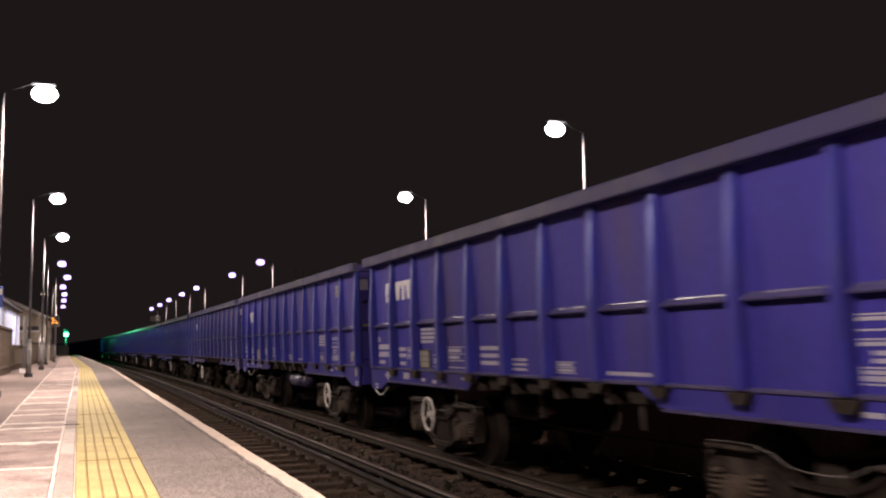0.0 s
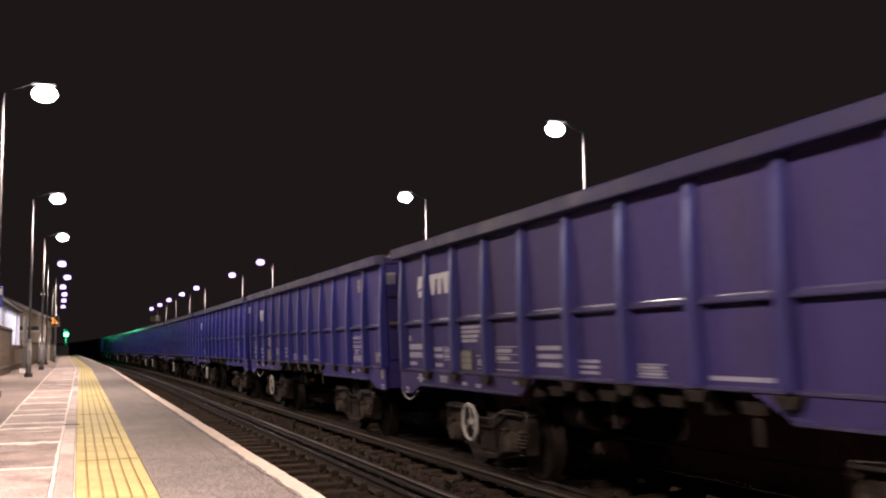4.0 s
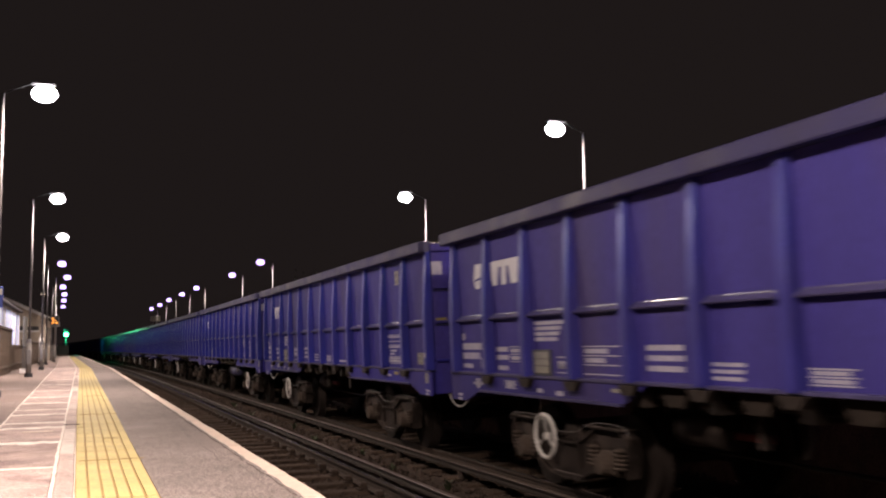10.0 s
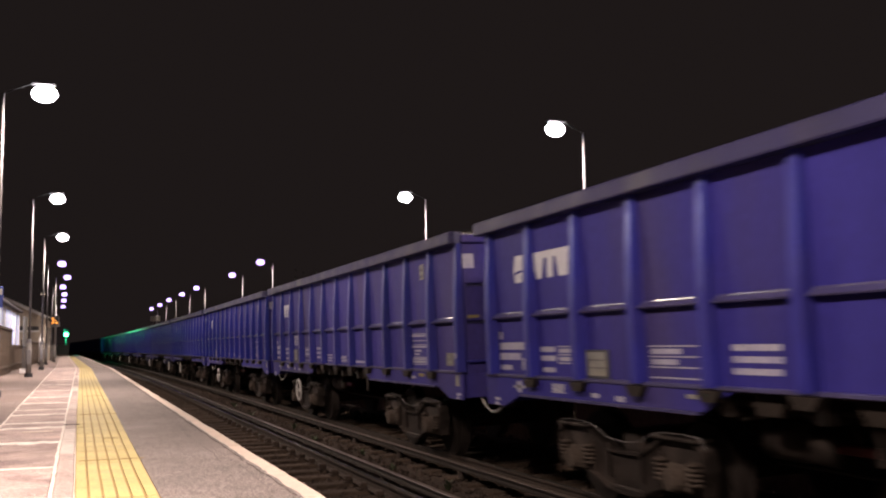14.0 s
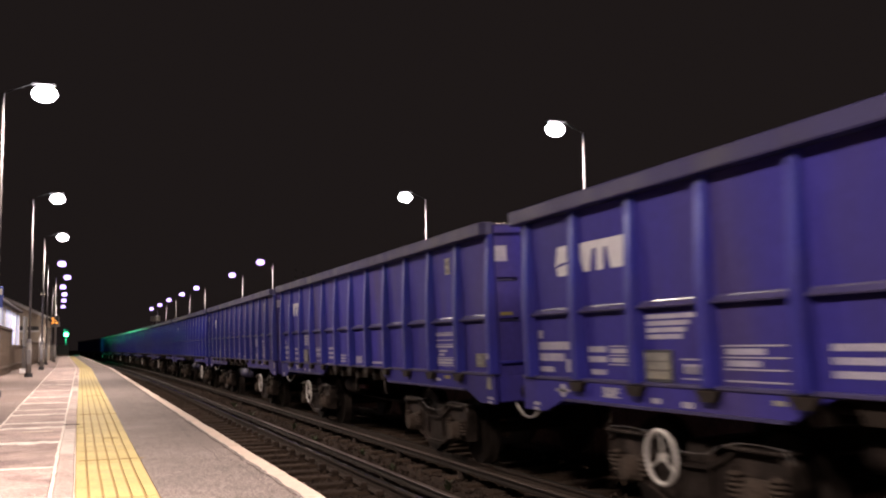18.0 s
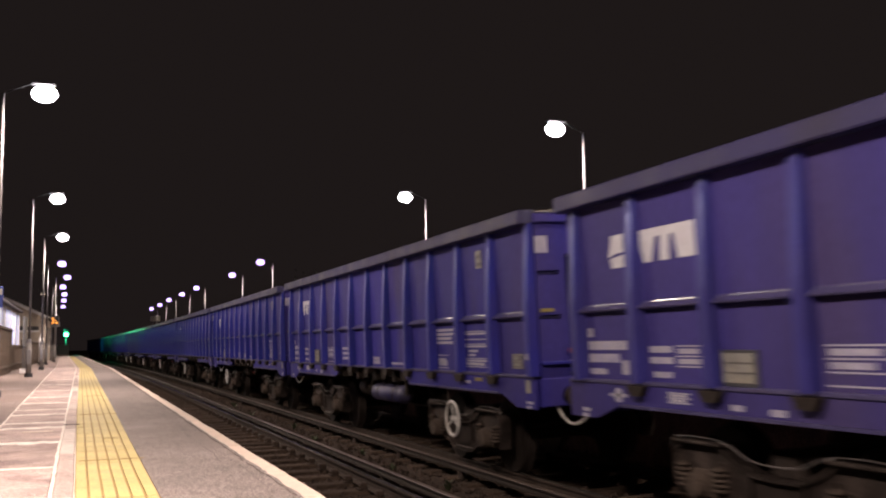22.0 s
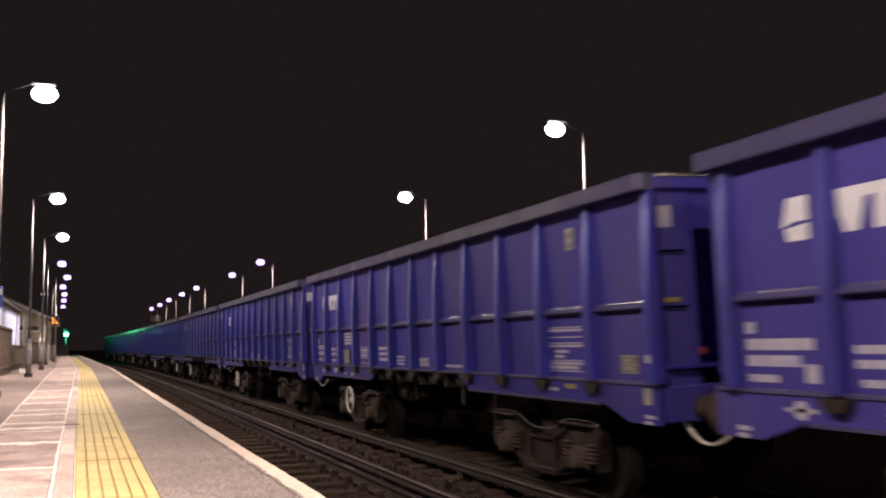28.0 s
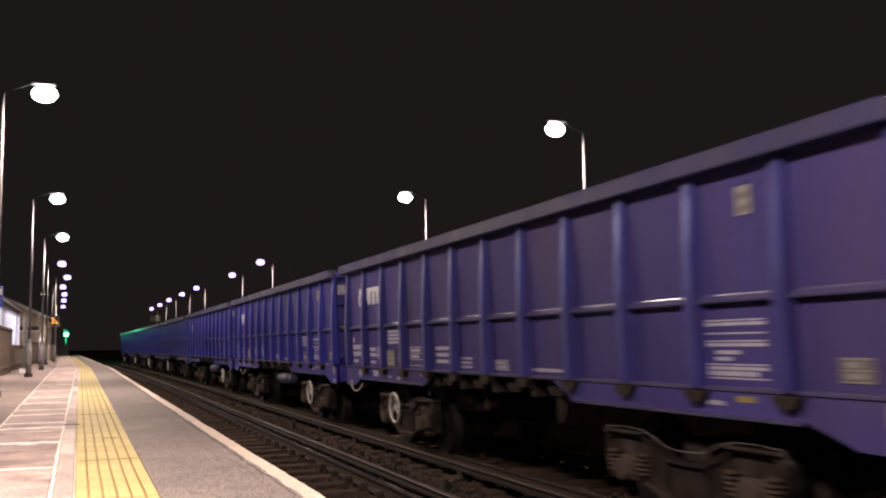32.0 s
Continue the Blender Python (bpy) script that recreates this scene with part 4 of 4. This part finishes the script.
        for s in (-1, 1):
            bm = bmesh.new()
            lo, hi = SILL - 0.3, 2.972
            for z0, z1 in ((lo, 1.905), (1.955, 2.395), (2.445, hi)):
                box(bm, min(s * 0.86, s * 1.224), max(s * 0.86, s * 1.224), *face(-0.05, 0.0), z0, z1)
            for z0, z1 in ((1.905, 1.955), (2.395, 2.445)):
                box(bm, min(s * 0.86, s * 0.94), max(s * 0.86, s * 0.94), *face(-0.05, 0.0), z0, z1)
                box(bm, min(s * 1.20, s * 1.224), max(s * 1.20, s * 1.224), *face(-0.05, 0.0), z0, z1)
            box(bm, min(s * 0.86, s * 0.885), max(s * 0.86, s * 0.885), *face(-0.32, -0.05), lo, hi)
            box(bm, min(s * 0.885, s * 1.22), max(s * 0.885, s * 1.22), *face(-0.30, -0.27), lo, hi)
            panel = part("corner_panel", bm, BLUE, w)
            for z in (1.925, 2.415):
                part("climbing_step", rod((s * 0.93, y - e * 0.03, z), (s * 1.21, y - e * 0.03, z), 0.011, 0.011, 8), BLUE_WORN, panel, "round rung in a dark slot")
        bm = slab(-1.25, 1.25, *face(-0.05, 0.05), EAVE, TOP - 0.052, 0.012)
        chord = part("end_chord", bm, BLUE, w, "heavy top rail of the end")
        if e < 0:
            part("lip", slab(-1.22, 1.22, *face(-0.045, 0.056), TOP - 0.051, TOP - 0.028, 0.004), RAILTOP, chord, "bare bright top lip")
        part("headstock", slab(-1.24, 1.24, *face(-0.25, 0.03), 0.95, 1.26, 0.01), BLUE, w)
        for x in (-0.875, 0.875):
            b = part("buffer", rod((x, y + e * 0.03, 1.06), (x, y + e * 0.34, 1.06), 0.11, 0.085, 16), SPRING, w, "", True)
            part("buffer_head", rod((x, y + e * 0.34, 1.06), (x, y + e * 0.39, 1.06), 0.20, 0.235, 20), SPRING, b, "round greasy buffer head")
        part("coupling", bar([(0, y + e * 0.03, 1.02), (0, y + e * 0.22, 0.92), (0, y + e * 0.40, 0.98)], 0.05), GREASE, w)
        if e < 0:
            pts = []
            for i in range(13):
                u = i / 12
                pts.append((-1.02 + 0.10 * u, y + 0.08 - 0.78 * u, 0.98 - 0.21 * math.sin(math.pi * min(1.0, u * 1.1) ** 0.8)))
            part("brake_hose", bar(pts, 0.014), WHITE_STEEL, w, "pale looped brake hose", True)
    part("floor", slab(-1.22, 1.22, -HALF + 0.06, HALF - 0.06, 1.24, 1.30), GREASE, w)
    part("centre_sill", slab(-0.22, 0.22, -HALF + 0.26, HALF - 0.26, 0.98, 1.238, 0.01), GREASE, w)
    for k in range(5):
        part("cross_member", slab(-1.22, 1.22, post_y(4 + k) - 0.06, post_y(4 + k) + 0.06, 1.06, 1.238), GREASE, w)
    part("brake_rod", bar([(-0.5, 3.2, 0.62), (-0.5, 0.2, 0.60), (-0.45, -3.2, 0.62)], 0.02), GREASE, w)
    part("brake_pipe", bar([(-1.1, 2.1, 1.16), (-1.1, 0.0, 1.13), (-1.1, -2.2, 1.16)], 0.022), GREASE, w)
    cyl = part("brake_cylinder", rod((-0.75, 2.0, 0.85), (-0.75, 1.3, 0.85), 0.16, 0.16, 18), GREASE, w, "", True)
    part("brake_lever", slab(-0.80, -0.72, 0.85, 1.3, 0.80, 0.87, 0.01), RED, cyl, "faded red lever")
    part("hanger", slab(-1.05, -0.98, 0.6, 0.66, 0.80, 1.238), GREASE, w)
    part("release_handle", slab(-1.20, -1.17, -1.75, -1.68, 0.85, 1.14, 0.005), GREASE, w)
    if tank:
        t = part("air_tank", rod((-0.98, 0.42, 0.83), (-0.98, -1.02, 0.83), 0.15, 0.15, 24), BLUE_WORN, w, "grimy blue air tank", True)
        for y, d in ((0.42, 0.08), (-1.02, -0.08)):
            part("tank_end", rod((-0.98, y, 0.83), (-0.98, y + d, 0.83), 0.15, 0.08, 24), BLUE_WORN, t, "", True)
        for y in (0.1, -0.75):
            part("strap", rod((-0.98, y, 0.83), (-0.98, y - 0.05, 0.83), 0.155, 0.155, 24), GREASE, t)
            part("hanger", slab(-1.02, -0.94, y - 0.05, y, 0.97, 1.238), GREASE, t)
    # bogies
    for c in (HALF - 2.75, -HALF + 2.75):
        bogie = piece("bogie", BOGIE["bolster"], w, (0, c, 0))
        tagged(bogie, "dusty dark bogie with coil springs")
        for s in (-1, 1):
            piece("side_frame", BOGIE["side_frame"], bogie, (s * 1.02, 0, 0))
            for a in (-0.9, 0.9):
                piece("axle_box", BOGIE["axle_box"], bogie, (s * 1.02, a, 0), 0 if s < 0 else 180)
                for b in (-0.25, 0.25):
                    piece("spring", BOGIE["spring"], bogie, (s * 1.10, a + b, 0))
        piece("pipe", BOGIE["pipe"], bogie, (-1.10, 0, 0))
        for a in (-0.9, 0.9):
            ws = piece("wheelset", BOGIE["wheelset"], bogie, (0, a, 0.46))
            b = piece("brake_block", BOGIE["brake_block"], bogie, (-0.75, a * 0.42, 0))
            ws["turns"] = 1
    if tank:
        part("handwheel", handwheel(-1.20, -HALF + 2.85, 0.64), WHITE_STEEL, w, "white handbrake wheel")
        part("handwheel_shaft", rod((-1.17, -HALF + 2.85, 0.64), (-0.5, -HALF + 2.85, 0.64), 0.018), GREASE, w)
    else:
        part("handwheel", handwheel(-1.20, HALF - 2.5, 0.64), WHITE_STEEL, w, "white handbrake wheel")
        part("handwheel_shaft", rod((-1.17, HALF - 2.5, 0.64), (-0.5, HALF - 2.5, 0.64), 0.018), GREASE, w)
    # markings on the side sheets
    def mark(name, bm, mat=MARK, label="", x=SIDE - 0.001):
        ob = part(name, bm, mat, w, label)
        ob.location = (x, 0, 0)
        if name == "lettering":
            tagged(ob, kind="stuff")
        return ob

    p = bay_y
    for o in logo():
        mark("logo_shape", plate(bmesh.new(), o, -0.003, 0.0), LOGO_PAINT, "plain white painted shape")
    mark("lettering", words(words(words(bmesh.new(), p(0) - 0.31, 1.785, 0.12, 0.085, 1, seed=1), p(0) - 0.31, 1.66, 0.70, 0.082, 1, 0, 2), p(0) - 0.31, 1.54, 0.57, 0.08, 1, 0, 25), MARK, "white stencilled rows")
    mark("lettering", words(bmesh.new(), p(0) - 0.31, 1.40, 0.32, 0.055, 1, seed=3))
    mark("small_sign", slab(-0.003, 0.0, p(0) - 1.04, p(0) - 0.92, 1.35, 1.48), MARK, "white painted square")
    mark("lettering", words(table(bmesh.new(), p(1) - 0.70, 1.61, 0.35, 0.17, 2, 5), p(1) - 0.31, 1.61, 0.34, 0.055, 2, 0.04, 6, False), MARK, "white stencilled boxes")
    mark("lettering", words(bmesh.new(), p(1) - 0.35, 1.39, 0.31, 0.05, 1, seed=7))
    if not tank:
        mark("lettering", words(bmesh.new(), p(2) - 0.28, 1.885, 0.73, 0.04, 4, 0.018, 8), MARK, "white stencilled rows")
    holder = mark("label_holder", slab(-0.02, 0.0, p(2) - 0.665, p(2) - 0.24, 1.30, 1.58, 0.005), DARK, "dark framed paper holder")
    part("paper", slab(-0.024, -0.0205, p(2) - 0.635, p(2) - 0.27, 1.33, 1.555), LABEL, holder, "cream waybill")
    for z in (1.40, 1.475):
        part("paper_line", slab(-0.028, -0.0245, p(2) - 0.62, p(2) - 0.29, z, z + 0.012), PLATE, holder, "dark rule across the paper")
    if not tank:
        mark("lettering", words(table(bmesh.new(), p(2) - 0.78, 1.50, 0.32, 0.16, 1, 9), p(2) - 0.82, 1.44, 0.22, 0.06, 1, 0, 26))
    mark("lettering", table(bmesh.new(), p(3) - 0.27, 1.61, 0.72, 0.27, 3, 10), MARK, "white ruled table")
    mark("lettering", words(bmesh.new(), p(4) - 0.34, 1.62, 0.57, 0.048, 3, 0.042, 11, False), MARK, "three white bars")
    if not tank:
        mark("lettering", words(bmesh.new(), p(5) - 0.19, 1.48, 0.40, 0.03, 3, 0.025, 12))
    mark("lettering", table(bmesh.new(), p(6) - 0.19, 1.45, 0.44, 0.11, 2, 13))
    mark("lettering", words(bmesh.new(), p(7) - 0.15, 1.375, 0.77, 0.035, 1, seed=14), MARK, "one long white row")
    if tank:
        mark("lettering", words(bmesh.new(), p(9) - 0.13, 1.86, 0.73, 0.035, 4, 0.022, 15))
        mark("lettering", table(bmesh.new(), p(9) - 0.14, 1.50, 0.42, 0.17, 1, 16), MARK, "white outlined box")
        mark("small_sign", slab(-0.003, 0.0, p(9) - 0.50, p(9) - 0.20, 1.36, 1.44), MARK, "worn white painted patch")
    bm = bmesh.new()
    for z0, z1 in ((1.80, 1.812), (1.765, 1.79), (1.70, 1.712), (1.64, 1.652), (1.605, 1.63), (1.46, 1.472), (1.425, 1.45), (1.355, 1.367)):
        box(bm, -0.003, 0.0, p(10) - 0.83, p(10) - 0.07, z0, z1)
    words(bm, p(10) - 0.22, 1.575, 0.30, 0.03, 2, 0.02, 17)
    words(bm, p(10) - 0.10, 1.415, 0.62, 0.035, 1, 0, 18)
    mark("lettering", bm, MARK, "large white ruled table")
    mark("small_sign", slab(-0.006, 0.0, p(10) - 0.77, p(10) - 0.60, 2.59, 2.81), LABEL, "cream warning plate")
    mark("lettering", words(bmesh.new(), p(10) - 0.63, 2.76, 0.11, 0.05, 2, 0.05, 27, False), PLATE, "", SIDE - 0.008)
    mark("small_sign", slab(-0.006, 0.0, p(11) - 0.75, p(11) - 0.46, 1.36, 1.53), PLATE, "grimy data plate")
    mark("lettering", table(bmesh.new(), p(11) - 0.47, 1.52, 0.27, 0.15, 2, 31), LABEL, "", SIDE - 0.008)
    mark("small_sign", slab(-0.004, 0.0, post_y(12) - 0.035, post_y(12) + 0.035, 1.47, 1.54), MARK, "white corner plate", SIDE - 0.117)
    mark("small_sign", slab(-0.006, 0.0, p(11) - 1.00, p(11) - 0.89, 1.10, 1.245), LABEL, "", -1.301)
    mark("lettering", words(bmesh.new(), p(11) - 0.88, 1.01, 0.16, 0.03, 2, 0.02, 19), MARK, "", -1.301)
    mark("lettering", words(bmesh.new(), p(0) - 0.20, 1.02, 0.14, 0.035, 2, 0.02, 24), MARK, "", -1.301)
    bm = bmesh.new()
    tube(bm, (-0.003, p(0) - 0.89, 1.165), (0.0, p(0) - 0.89, 1.165), 0.068, 0.068, 20)
    box(bm, -0.003, 0.0, p(0) - 1.04, p(0) - 0.74, 1.15, 1.18)
    mark("round_mark", bm, MARK, "white painted disc crossed by a bar", -1.301)
    mark("lettering", table(bmesh.new(), p(1) - 0.60, 1.22, 0.32, 0.08, 2, 21), MARK, "", -1.301)
    mark("lettering", words(bmesh.new(), p(2) - 0.36, 1.165, 0.14, 0.045, 1, seed=22), MARK, "", -1.301)
    mark("lettering", words(bmesh.new(), p(2) - 0.81, 1.155, 0.16, 0.05, 1, seed=23), MARK, "", -1.301)
    mark("small_sign", slab(-0.006, 0.0, p(3) - 1.00, p(3) - 0.86, 1.185, 1.22), LABEL, "", -1.301)
    mark("small_sign", slab(-0.006, 0.0, p(10) - 0.34, p(10) - 0.15, 1.155, 1.19), MARK, "", -1.301)
    mark("small_sign", slab(-0.006, 0.0, p(10) - 0.72, p(10) - 0.50, 1.19, 1.235), YELLOW_LABEL, "yellow plate", -1.301)
    # plates and a small lever on the near end
    part("end_lever", slab(-0.87, -0.80, -HALF - 0.02, -HALF + 0.04, 1.52, 1.58, 0.004), RED, w, "small red lever")
    part("small_sign", slab(-1.222, -1.07, -HALF - 0.007, -HALF - 0.001, 2.64, 2.83), MARK, w, "pale warning plate")
    part("small_sign", slab(-0.62, -0.50, -HALF - 0.002, -HALF + 0.009, 2.85, 2.94), LABEL, w, "cream plate")
    part("small_sign", slab(-1.19, -1.03, -HALF - 0.008, -HALF - 0.001, 1.985, 2.025), YELLOW_LABEL, w, "yellow plate")
    return w


BOGIE = bogie_mesh_set()
plain_wagon, tank_wagon = wagon(False), wagon(True)
TANKS = (1, 7, 11, 12, 18, 19)
train = {}
for n in range(-1, 24):
    src = tank_wagon if n in TANKS else plain_wagon
    if n == -1:
        train[n] = plain_wagon
    elif n == 1:
        train[n] = tank_wagon
    else:
        train[n] = copy_thing(src, pose(0, 0, 0))

# how thickly road dirt has dulled each wagon's paint
DIRT = {2: 0.6, 3: 0.35, 11: 0.4, 5: 0.3, 8: 0.3, 14: 0.3, 17: 0.5, 20: 0.4}
for n, w in train.items():
    for ob in w.children_recursive:
        ob.color = (1, 1, 1, DIRT.get(n, 0.12))

# a tail lamp on the last wagon is carried on its far end
part("tail_lamp", slab(-0.9, -0.74, HALF + 0.06, HALF + 0.16, 1.35, 1.6, 0.02), BLACK, train[23], "small box of the tail lamp")

# where the far end of the wagon beside the camera's view at the start stands, second by second
C0, C1, C2, C3, C4 = -100.8598, -115.3831, 0.5926, -1.9591, -1.2179


def run(t):
    u = (t - 16) / 16
    return C0 + C1 * u + C2 * u * u + C3 * u ** 3 + C4 * u ** 4


def motions():
    for n, w in train.items():
        rows = []
        for k in range(33):
            y = run(k) + n * WAGON_PITCH - HALF
            rows.append((float(k), pose(FAR_TRACK + bend(y), y, RAIL + 0.0275, 0, -CANT, heading(y))))
        walk(w, rows)
    # wheels roll with the way the train has gone
    steps = 480
    rolls = []
    for k in range(steps + 1):
        t = 32.0 * k / steps
        rolls.append((t, math.degrees((run(0) - run(t)) / 0.46)))
    for w in train.values():
        for b in w.children:
            for ws in b.children:
                if "turns" in ws:
                    x, y, z = ws.location
                    walk(ws, [(t, pose(x, y, z, a)) for t, a in rolls])


motions()
